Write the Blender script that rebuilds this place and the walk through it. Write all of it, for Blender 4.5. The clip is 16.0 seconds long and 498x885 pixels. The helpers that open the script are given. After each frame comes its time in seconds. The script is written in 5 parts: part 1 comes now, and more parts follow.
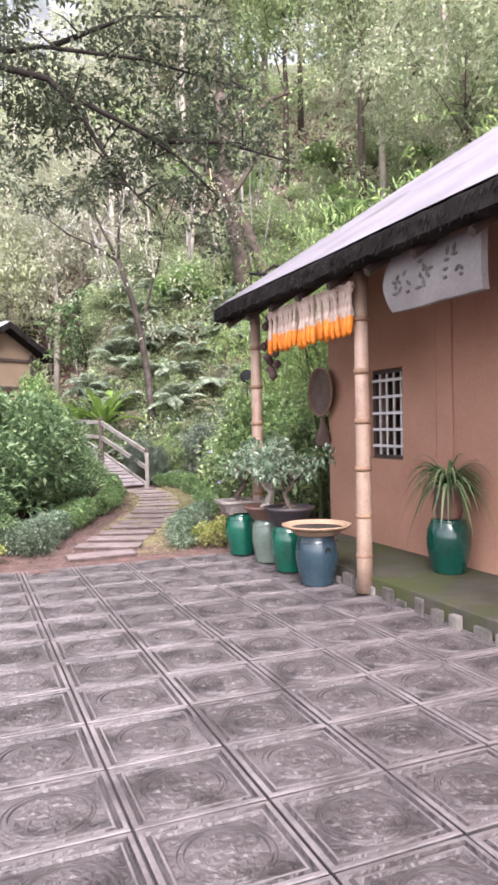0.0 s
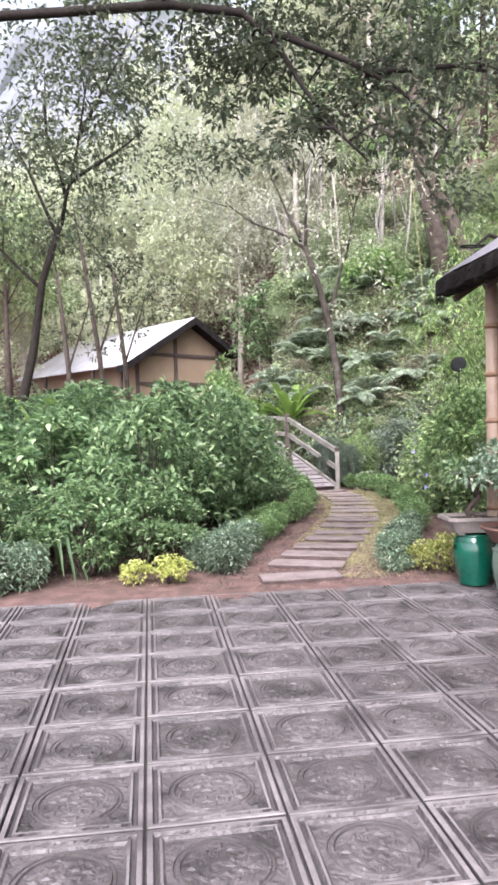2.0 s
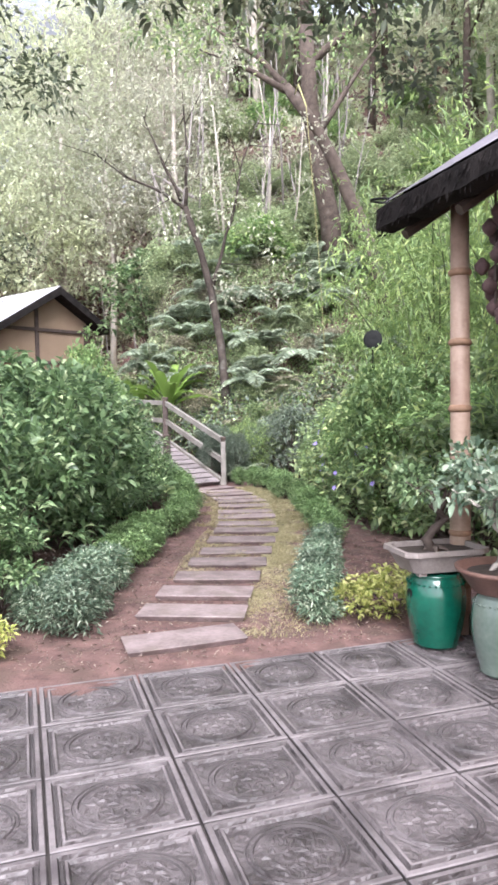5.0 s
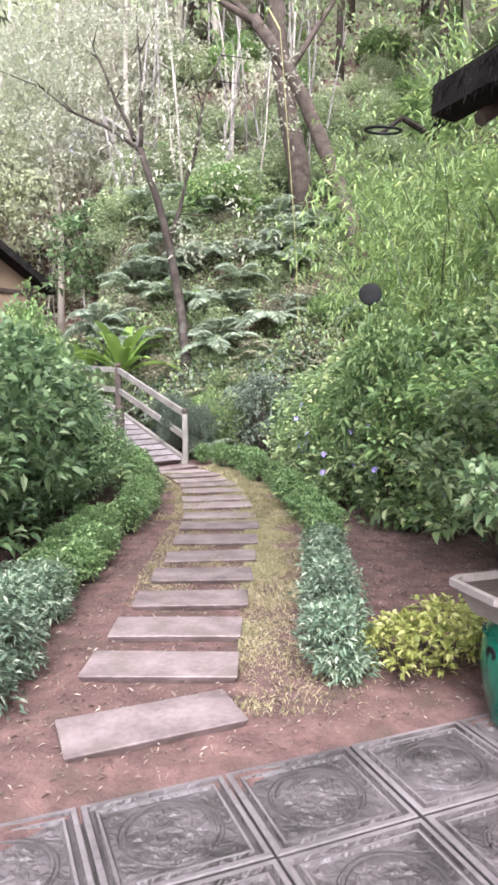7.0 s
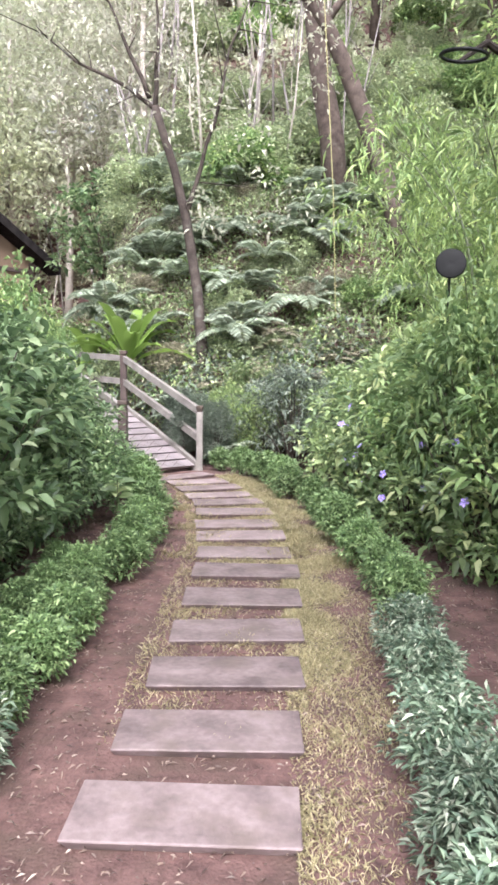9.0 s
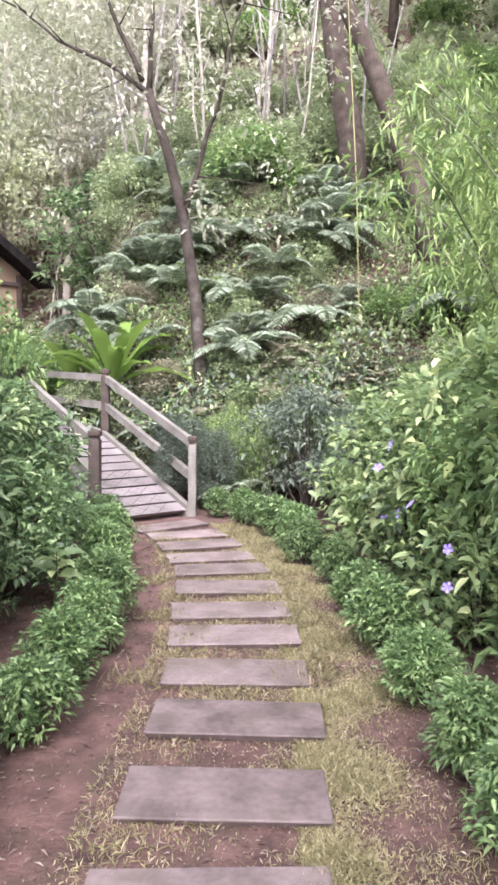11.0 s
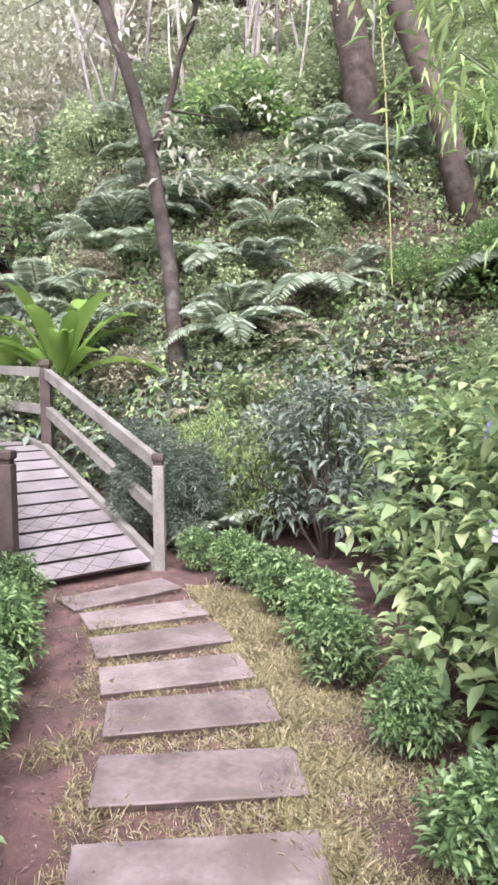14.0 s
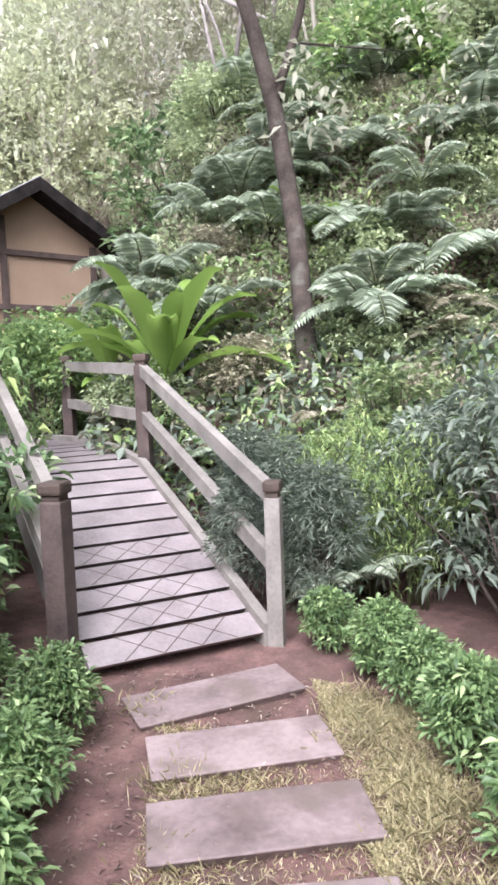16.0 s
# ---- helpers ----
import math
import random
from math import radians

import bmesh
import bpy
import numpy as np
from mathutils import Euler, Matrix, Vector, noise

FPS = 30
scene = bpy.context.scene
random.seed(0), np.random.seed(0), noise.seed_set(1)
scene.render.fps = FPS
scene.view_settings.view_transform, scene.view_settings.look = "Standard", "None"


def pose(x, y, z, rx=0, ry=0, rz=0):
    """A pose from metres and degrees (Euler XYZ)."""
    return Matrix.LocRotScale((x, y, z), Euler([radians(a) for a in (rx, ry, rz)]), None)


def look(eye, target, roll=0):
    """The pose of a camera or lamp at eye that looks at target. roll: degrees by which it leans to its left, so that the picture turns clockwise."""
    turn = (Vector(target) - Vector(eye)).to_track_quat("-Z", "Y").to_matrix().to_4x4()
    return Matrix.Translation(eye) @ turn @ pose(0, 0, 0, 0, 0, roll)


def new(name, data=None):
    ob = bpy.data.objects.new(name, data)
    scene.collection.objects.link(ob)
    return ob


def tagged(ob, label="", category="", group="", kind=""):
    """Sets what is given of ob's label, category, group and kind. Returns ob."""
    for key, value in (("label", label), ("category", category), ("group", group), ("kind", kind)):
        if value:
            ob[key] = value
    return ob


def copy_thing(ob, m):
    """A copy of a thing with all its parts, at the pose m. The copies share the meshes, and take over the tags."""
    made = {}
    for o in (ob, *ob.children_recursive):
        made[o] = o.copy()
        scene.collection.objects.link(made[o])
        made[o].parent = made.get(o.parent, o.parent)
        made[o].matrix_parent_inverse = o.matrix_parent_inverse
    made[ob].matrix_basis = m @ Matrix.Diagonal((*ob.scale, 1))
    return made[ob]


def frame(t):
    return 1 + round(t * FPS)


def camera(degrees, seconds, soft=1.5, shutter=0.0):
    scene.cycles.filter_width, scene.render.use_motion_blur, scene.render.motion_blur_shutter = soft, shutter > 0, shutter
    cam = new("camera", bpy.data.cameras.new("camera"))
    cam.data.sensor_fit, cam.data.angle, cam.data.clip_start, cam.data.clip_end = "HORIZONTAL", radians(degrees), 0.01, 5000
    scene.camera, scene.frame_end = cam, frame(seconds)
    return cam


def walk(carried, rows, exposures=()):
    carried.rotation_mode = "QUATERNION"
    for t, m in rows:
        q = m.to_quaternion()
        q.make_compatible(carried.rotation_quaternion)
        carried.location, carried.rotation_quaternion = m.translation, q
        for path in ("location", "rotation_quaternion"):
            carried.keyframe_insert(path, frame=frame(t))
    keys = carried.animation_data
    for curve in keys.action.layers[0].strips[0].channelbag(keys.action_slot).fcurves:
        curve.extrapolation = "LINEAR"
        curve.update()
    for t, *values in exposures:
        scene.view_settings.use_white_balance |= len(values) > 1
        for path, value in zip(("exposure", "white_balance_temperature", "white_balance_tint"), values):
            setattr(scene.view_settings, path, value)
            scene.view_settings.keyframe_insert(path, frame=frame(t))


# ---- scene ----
cam = camera(38.7, 16.0, soft=3.0)
METRES, EYE, TILT, LEAN, TURN = 12.6, 1.38, -1.5, 1.2, 0.0
ROWS = [
    (0.0, 0.0, 0.0, 0.0, 0.0, 0.0, 0.0),
    (0.5, -0.0089, 0.0249, 0.0011, 6.03, 0.38, -0.66),
    (1.0, -0.021, 0.0485, 0.0027, 9.48, 0.21, 0.02),
    (1.5, -0.0297, 0.0737, 0.0014, 12.05, -0.21, 0.68),
    (2.0, -0.0358, 0.0995, 0.004, 14.27, -0.38, -0.11),
    (2.5, -0.0429, 0.1232, 0.0048, 12.14, -0.17, -0.49),
    (3.0, -0.0483, 0.1474, 0.0062, 6.69, -0.0, 0.57),
    (3.5, -0.0528, 0.1765, 0.0067, 5.65, -0.78, -0.21),
    (6.0, -0.0803, 0.3218, 0.0102, 1.07, -2.87, 0.06),
    (6.5, -0.0864, 0.3498, 0.0082, -1.48, -4.09, 0.24),
    (7.0, -0.0925, 0.3806, 0.0105, 0.66, -4.08, -0.71),
    (7.5, -0.1019, 0.4118, 0.0105, 1.21, -4.83, 0.06),
    (8.0, -0.1067, 0.4462, 0.01, -0.34, -5.44, -0.01),
    (8.5, -0.1093, 0.4814, 0.0124, 1.37, -5.23, -1.62),
    (11.0, -0.1075, 0.6628, 0.0163, 2.65, -2.97, -2.04),
    (11.5, -0.1101, 0.6958, 0.017, 4.58, -3.27, -1.92),
    (12.0, -0.1117, 0.7273, 0.0157, 3.75, -4.13, -0.64),
    (12.5, -0.1137, 0.7597, 0.0173, 7.54, -4.14, -0.36),
    (13.0, -0.1145, 0.7918, 0.0187, 0.85, -4.5, -0.15),
    (13.5, -0.1123, 0.8234, 0.019, -0.96, -4.02, 0.45),
    (14.0, -0.1129, 0.8562, 0.0199, 2.4, -3.37, -0.76),
    (14.5, -0.1149, 0.8872, 0.0224, 3.38, -2.92, -0.41),
    (15.0, -0.1131, 0.9201, 0.0259, 9.24, -2.34, -0.04),
    (15.5, -0.1175, 0.9506, 0.0271, 10.57, -2.49, -0.16),
    (16.0, -0.1232, 0.9828, 0.0246, 13.7, -4.03, 0.45),
]
walk(cam, [(t, pose(0, 0, EYE, TILT, LEAN, TURN) @ pose(METRES * x, METRES * y, METRES * z, 90 + pitch, roll, yaw)) for t, x, y, z, yaw, pitch, roll in ROWS],
     exposures=[(0.0, 1.74, 6250, 18), (2.0, 1.66, 6050, 14), (6.0, 1.74, 6000, 14), (8.0, 1.8, 6050, 15), (12.0, 1.78, 6100, 19), (16.0, 1.72, 5950, 17)])

# ---- light ----
world = bpy.data.worlds.new("sky")
scene.world = world
world.use_nodes = True
wn = world.node_tree
sky = wn.nodes.new("ShaderNodeTexSky")
sky.sky_type = 'NISHITA'
sky.sun_disc = False
sky.sun_elevation = radians(48.1)
sky.sun_rotation = radians(176.6)
sky.air_density, sky.dust_density, sky.ozone_density = 1.0, 3.0, 1.0
soft = wn.nodes.new("ShaderNodeHueSaturation")
soft.inputs["Saturation"].default_value = 0.22
wn.links.new(sky.outputs[0], soft.inputs["Color"])
wn.links.new(soft.outputs[0], wn.nodes["Background"].inputs[0])
wn.nodes["Background"].inputs[1].default_value = 0.15
sun_data = bpy.data.lights.new("sun", 'SUN')
sun_data.energy, sun_data.angle, sun_data.color = 1.75, radians(40), (1.0, 0.97, 0.93)
sun = new("sun", sun_data)
sun.matrix_world = look((2, -34, 38), (0, 0, 0))


# ---- materials ----
def mat(name, c1, c2, scale=4.0, rough=0.8, bump=0.3, fine=60.0, metal=0.0, c3=None, spots=0.55, island=0.0, obj=0.0, spec=0.5, coat=0.0, place_based=False):
    """Two-scale procedural surface: broad patches c1 to c2, fine grain, optional stains c3."""
    m = bpy.data.materials.new(name)
    m.use_nodes = True
    t = m.node_tree
    b = t.nodes["Principled BSDF"]
    co = t.nodes.new("ShaderNodeTexCoord")
    n1 = t.nodes.new("ShaderNodeTexNoise")
    n1.inputs["Scale"].default_value, n1.inputs["Detail"].default_value = scale, 6
    n2 = t.nodes.new("ShaderNodeTexNoise")
    n2.inputs["Scale"].default_value, n2.inputs["Detail"].default_value = fine, 4
    where = t.nodes.new("ShaderNodeNewGeometry").outputs["Position"] if place_based else co.outputs["Object"]
    for n in (n1, n2):
        t.links.new(where, n.inputs["Vector"])
    add = t.nodes.new("ShaderNodeMath")
    add.operation = 'MULTIPLY_ADD'
    t.links.new(n2.outputs[0], add.inputs[0])
    add.inputs[1].default_value = 0.45
    t.links.new(n1.outputs[0], add.inputs[2])
    last = add.outputs[0]
    for kind, w in (("island", island), ("obj", obj)):
        if w:
            if kind == "island":
                src = t.nodes.new("ShaderNodeNewGeometry").outputs["Random Per Island"]
            else:
                src = t.nodes.new("ShaderNodeObjectInfo").outputs["Random"]
            a2 = t.nodes.new("ShaderNodeMath")
            a2.operation = 'MULTIPLY_ADD'
            t.links.new(src, a2.inputs[0])
            a2.inputs[1].default_value = w
            t.links.new(last, a2.inputs[2])
            a3 = t.nodes.new("ShaderNodeMath")
            a3.operation = 'SUBTRACT'
            t.links.new(a2.outputs[0], a3.inputs[0])
            a3.inputs[1].default_value = w / 2
            last = a3.outputs[0]
    ramp = t.nodes.new("ShaderNodeValToRGB")
    ramp.color_ramp.elements[0].position, ramp.color_ramp.elements[1].position = 0.45, 1.0
    ramp.color_ramp.elements[0].color, ramp.color_ramp.elements[1].color = (*c1, 1), (*c2, 1)
    t.links.new(last, ramp.inputs[0])
    col = ramp.outputs[0]
    if c3:
        n3 = t.nodes.new("ShaderNodeTexNoise")
        n3.inputs["Scale"].default_value, n3.inputs["Detail"].default_value = scale * 0.6, 8
        t.links.new(where, n3.inputs["Vector"])
        r3 = t.nodes.new("ShaderNodeValToRGB")
        r3.color_ramp.elements[0].position, r3.color_ramp.elements[1].position = spots, spots + 0.14
        t.links.new(n3.outputs[0], r3.inputs[0])
        mx = t.nodes.new("ShaderNodeMix")
        mx.data_type = 'RGBA'
        t.links.new(r3.outputs[0], mx.inputs[0])
        t.links.new(col, mx.inputs[6])
        mx.inputs[7].default_value = (*c3, 1)
        col = mx.outputs[2]
    t.links.new(col, b.inputs["Base Color"])
    b.inputs["Roughness"].default_value, b.inputs["Metallic"].default_value = rough, metal
    b.inputs["Specular IOR Level"].default_value = spec
    b.inputs["Coat Weight"].default_value = coat
    bp = t.nodes.new("ShaderNodeBump")
    bp.inputs["Strength"].default_value, bp.inputs["Distance"].default_value = bump, 0.012
    t.links.new(add.outputs[0], bp.inputs["Height"])
    t.links.new(bp.outputs[0], b.inputs["Normal"])
    return m


def leaf_mat(name, c1, c2, c3=None, share=0.12, trans=0.35, rough=0.5, sat=0.78):
    """Leaves: colour varies leaf by leaf and plant by plant, part of the light passes through."""
    m = bpy.data.materials.new(name)
    m.use_nodes = True
    t = m.node_tree
    b = t.nodes["Principled BSDF"]
    geo = t.nodes.new("ShaderNodeNewGeometry")
    info = t.nodes.new("ShaderNodeObjectInfo")
    ramp = t.nodes.new("ShaderNodeValToRGB")
    r = ramp.color_ramp
    r.elements[0].color, r.elements[1].color = (*c1, 1), (*c2, 1)
    r.elements[1].position = 1.0 - share
    if c3:
        e = r.elements.new(1.0)
        e.color = (*c3, 1)
    t.links.new(geo.outputs["Random Per Island"], ramp.inputs[0])
    hs = t.nodes.new("ShaderNodeHueSaturation")
    hs.inputs["Saturation"].default_value = sat
    mr = t.nodes.new("ShaderNodeMapRange")
    mr.inputs[3].default_value, mr.inputs[4].default_value = 0.95, 1.5
    t.links.new(info.outputs["Random"], mr.inputs[0])
    t.links.new(mr.outputs[0], hs.inputs["Value"])
    t.links.new(ramp.outputs[0], hs.inputs["Color"])
    t.links.new(hs.outputs[0], b.inputs["Base Color"])
    b.inputs["Roughness"].default_value = rough
    tr = t.nodes.new("ShaderNodeBsdfTranslucent")
    t.links.new(hs.outputs[0], tr.inputs[0])
    mix = t.nodes.new("ShaderNodeMixShader")
    mix.inputs[0].default_value = trans
    t.links.new(b.outputs[0], mix.inputs[1])
    t.links.new(tr.outputs[0], mix.inputs[2])
    t.links.new(mix.outputs[0], t.nodes["Material Output"].inputs[0])
    return m


TILE = mat("concrete_tile", (0.052, 0.043, 0.043), (0.15, 0.126, 0.128), 6.0, 0.45, 0.9, 38, c3=(0.045, 0.037, 0.037), spots=0.52, obj=0.2, place_based=True)
RIM = mat("worn_tile_rim", (0.10, 0.083, 0.084), (0.25, 0.213, 0.216), 3.5, 0.5, 0.8, 40, c3=(0.085, 0.07, 0.072), spots=0.5, obj=0.2, place_based=True)
GROOVE = mat("dark_groove", (0.03, 0.025, 0.025), (0.085, 0.072, 0.072), 7.0, 0.9, 0.5, 60, c3=(0.11, 0.095, 0.095), spots=0.6, place_based=True)
t = TILE.node_tree
vor = t.nodes.new("ShaderNodeTexVoronoi")
vor.feature, vor.inputs["Scale"].default_value = 'SMOOTH_F1', 34
nz = t.nodes.new("ShaderNodeTexNoise")
nz.inputs["Scale"].default_value, nz.inputs["Distortion"].default_value = 26, 1.6
tc = t.nodes.new("ShaderNodeTexCoord")
t.links.new(tc.outputs["Object"], vor.inputs["Vector"])
t.links.new(tc.outputs["Object"], nz.inputs["Vector"])
sm = t.nodes.new("ShaderNodeMath")
t.links.new(vor.outputs[0], sm.inputs[0])
t.links.new(nz.outputs[0], sm.inputs[1])
b2 = t.nodes.new("ShaderNodeBump")
b2.inputs["Strength"].default_value, b2.inputs["Distance"].default_value = 0.85, 0.012
t.links.new(sm.outputs[0], b2.inputs["Height"])
t.links.new(t.nodes["Bump"].outputs[0], b2.inputs["Normal"])
t.links.new(b2.outputs[0], t.nodes["Principled BSDF"].inputs["Normal"])
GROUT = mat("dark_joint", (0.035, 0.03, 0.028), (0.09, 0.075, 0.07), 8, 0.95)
SLAB = mat("pink_grey_stone", (0.120, 0.088, 0.085), (0.33, 0.255, 0.25), 6.0, 0.6, 0.8, 34, c3=(0.165, 0.125, 0.11), spots=0.53, obj=0.25, place_based=True)
PLASTER = mat("orange_earth_plaster", (0.33, 0.165, 0.112), (0.48, 0.262, 0.185), 1.2, 0.9, 0.4, 50, c3=(0.30, 0.165, 0.115), spots=0.6)
HUTWALL = mat("ochre_plaster", (0.215, 0.15, 0.10), (0.33, 0.235, 0.165), 1.0, 0.9, 0.35, 40)
ROOF = mat("weathered_grey_roof", (0.169, 0.149, 0.173), (0.304, 0.273, 0.308), 1.4, 0.8, 0.5, 25, c3=(0.128, 0.111, 0.121), spots=0.6)
HUTROOF = mat("pale_sheet_roof", (0.36, 0.335, 0.365), (0.56, 0.53, 0.56), 1.4, 0.7, 0.4, 25, c3=(0.29, 0.265, 0.28), spots=0.62)
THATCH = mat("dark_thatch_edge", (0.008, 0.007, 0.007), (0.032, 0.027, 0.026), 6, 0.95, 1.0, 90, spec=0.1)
DARKWOOD = mat("dark_wood", (0.03, 0.02, 0.016), (0.085, 0.058, 0.045), 5, 0.75, 0.5, 60)
GREYWOOD = mat("weathered_rail_wood", (0.145, 0.128, 0.112), (0.285, 0.258, 0.236), 5, 0.8, 0.5, 60)
POSTWOOD = mat("brown_post_wood", (0.038, 0.025, 0.022), (0.105, 0.075, 0.066), 6, 0.8, 0.5, 60)
DECK = mat("pinkish_deck_board", (0.16, 0.134, 0.136), (0.31, 0.265, 0.27), 4, 0.5, 0.4, 50, c3=(0.169, 0.130, 0.126), spots=0.64, obj=0.2)
BAMBOO = mat("yellow_bamboo", (0.23, 0.145, 0.105), (0.42, 0.30, 0.23), 4, 0.55, 0.2, 40, c3=(0.21, 0.12, 0.085), spots=0.55)
NODE = mat("bamboo_node", (0.16, 0.09, 0.055), (0.32, 0.19, 0.12), 8, 0.7)
CULM = mat("green_bamboo", (0.045, 0.06, 0.025), (0.12, 0.14, 0.06), 4, 0.5, 0.2)
BARK = mat("brown_bark", (0.045, 0.034, 0.029), (0.13, 0.10, 0.085), 7, 0.95, 1.0, 40, c3=(0.16, 0.145, 0.12), spots=0.6, spec=0.15)
BARKMID = mat("grey_brown_bark", (0.028, 0.022, 0.019), (0.085, 0.068, 0.058), 7, 0.95, 1.0, 40, c3=(0.12, 0.115, 0.10), spots=0.6, spec=0.15)
BARKDARK = mat("dark_bark", (0.014, 0.011, 0.009), (0.042, 0.034, 0.030), 7, 0.95, 1.0, 40, spec=0.15)
BARKGREY = mat("lichened_grey_bark", (0.15, 0.13, 0.125), (0.34, 0.30, 0.28), 6, 0.9, 0.7, 40)
BARKPALE = mat("pale_bark", (0.32, 0.28, 0.24), (0.56, 0.5, 0.44), 5, 0.9, 0.6, 40)
GREENGLAZE = mat("green_glaze", (0.002, 0.051, 0.033), (0.007, 0.114, 0.072), 3, 0.18, 0.05, 30, coat=0.6)
TEALGLAZE = mat("deep_green_glaze", (0.001, 0.032, 0.025), (0.004, 0.066, 0.049), 3, 0.15, 0.05, 30, coat=0.6)
CELADON = mat("grey_celadon_glaze", (0.084, 0.115, 0.095), (0.168, 0.196, 0.168), 4, 0.25, 0.08, 40, coat=0.4)
BLUEGLAZE = mat("slate_blue_glaze", (0.015, 0.035, 0.052), (0.037, 0.065, 0.085), 4, 0.22, 0.08, 30, coat=0.5)
BLACK = mat("black_metal_and_holes", (0.003, 0.003, 0.003), (0.008, 0.008, 0.008), 6, 0.6, spec=0.2)
TERRA = mat("brown_clay", (0.10, 0.05, 0.04), (0.20, 0.11, 0.085), 5, 0.6, 0.2)
TANCLAY = mat("tan_clay", (0.306, 0.184, 0.116), (0.449, 0.306, 0.211), 4, 0.6, 0.2)
GREYCLAY = mat("grey_clay", (0.176, 0.144, 0.132), (0.320, 0.272, 0.252), 5, 0.7, 0.3)
DARKPOT = mat("dark_clay", (0.02, 0.015, 0.02), (0.055, 0.04, 0.045), 5, 0.5, 0.2)
EARTH = mat("potting_soil", (0.02, 0.014, 0.01), (0.06, 0.04, 0.03), 20, 0.95, 1.0)
PLINTH = mat("mossy_concrete", (0.036, 0.034, 0.024), (0.10, 0.088, 0.066), 3.5, 0.85, 0.8, 40, c3=(0.055, 0.062, 0.018), spots=0.48)
STONE = mat("pale_kerb_stone", (0.066, 0.055, 0.050), (0.231, 0.204, 0.187), 6, 0.85, 0.6, 40, obj=0.5)
CORN = mat("orange_maize", (0.52, 0.13, 0.008), (0.78, 0.23, 0.015), 30, 0.55, 0.6, 160, obj=0.3)
HUSK = mat("dry_husk", (0.34, 0.24, 0.19), (0.60, 0.48, 0.42), 20, 0.9, 0.5, 90)
GARLIC = mat("dried_dark_bundle", (0.055, 0.03, 0.03), (0.13, 0.075, 0.07), 12, 0.85, 0.5)
BASKET = mat("woven_basket", (0.085, 0.055, 0.045), (0.17, 0.115, 0.095), 8, 0.85, 0.8, 120)
SIGNWOOD = mat("pale_sign_wood", (0.235, 0.215, 0.212), (0.37, 0.345, 0.342), 3, 0.85, 0.4, 40, c3=(0.225, 0.195, 0.195), spots=0.62)
INK = mat("faded_grey_ink", (0.12, 0.105, 0.105), (0.22, 0.195, 0.195), 6, 0.9)
WHITEBAR = mat("white_window_bar", (0.55, 0.53, 0.53), (0.72, 0.70, 0.70), 6, 0.6, 0.1)
# Near-black colour carries the dimness of rooms and openings.
ROOM_SHADE = mat("painted_dim_interior", (0.02, 0.017, 0.016), (0.045, 0.04, 0.036), 3, 0.9)
# Rock colour with the bluish grey of distant haze painted in.
CLIFF = mat("hazy_grey_limestone", (0.13, 0.14, 0.155), (0.25, 0.255, 0.275), 0.05, 0.95, 0.8, 0.6, c3=(0.09, 0.12, 0.085), spots=0.55)
PETAL = mat("violet_petal", (0.28, 0.20, 0.62), (0.50, 0.40, 0.85), 10, 0.6)

L_DARK = leaf_mat("dark_shrub_leaf", (0.038, 0.088, 0.028), (0.185, 0.305, 0.098), (0.43, 0.53, 0.24), 0.18, rough=0.34, trans=0.42)
L_GREEN = leaf_mat("bright_shrub_leaf", (0.070, 0.150, 0.032), (0.235, 0.370, 0.090), (0.46, 0.55, 0.14), 0.16, trans=0.42)
L_MID = leaf_mat("mid_green_leaf", (0.078, 0.145, 0.045), (0.285, 0.385, 0.125), (0.52, 0.56, 0.22), 0.16, rough=0.38, trans=0.42)
L_VARI = leaf_mat("variegated_leaf", (0.066, 0.128, 0.072), (0.188, 0.265, 0.155), (0.464, 0.508, 0.365), 0.25)
L_BOX = leaf_mat("round_hedge_leaf", (0.045, 0.105, 0.022), (0.175, 0.295, 0.075), (0.36, 0.50, 0.17), 0.25, rough=0.42)
L_YELLOW = leaf_mat("golden_leaf", (0.20, 0.24, 0.03), (0.40, 0.42, 0.07), (0.60, 0.56, 0.20), 0.3, sat=0.86)
L_CANOPY = leaf_mat("canopy_leaf", (0.036, 0.052, 0.026), (0.105, 0.13, 0.065), (0.20, 0.21, 0.115), trans=0.35)
L_BAMBOO = leaf_mat("bamboo_leaf", (0.121, 0.216, 0.047), (0.338, 0.472, 0.101), (0.567, 0.648, 0.176), trans=0.4)
L_FERN = leaf_mat("fern_leaf", (0.17, 0.235, 0.135), (0.36, 0.44, 0.265), (0.58, 0.64, 0.45), rough=0.7, sat=0.62, trans=0.5)
L_BANANA = leaf_mat("broad_banana_leaf", (0.10, 0.20, 0.018), (0.23, 0.36, 0.035), (0.34, 0.44, 0.07), trans=0.4, sat=0.85)
L_HILL = leaf_mat("hill_leaf", (0.169, 0.225, 0.102), (0.37, 0.435, 0.195), (0.48, 0.51, 0.27), 0.07, sat=0.74, rough=0.8)
L_DRY = leaf_mat("dry_olive_leaf", (0.15, 0.13, 0.085), (0.33, 0.30, 0.19), (0.43, 0.39, 0.28), 0.08, rough=0.85)
# Dry tree leaves, lifted to pale grey by haze put into the colour.
L_DRYTREE = leaf_mat("hazy_dry_tree_leaf", (0.30, 0.295, 0.21), (0.47, 0.46, 0.34), (0.53, 0.51, 0.40), 0.08, rough=0.8, trans=0.45)
# Far foliage: the valley haze is painted in as a paler leaf colour.
L_HAZE = leaf_mat("haze_pale_leaf", (0.37, 0.40, 0.25), (0.56, 0.585, 0.37), (0.62, 0.62, 0.45), trans=0.5, rough=0.8)
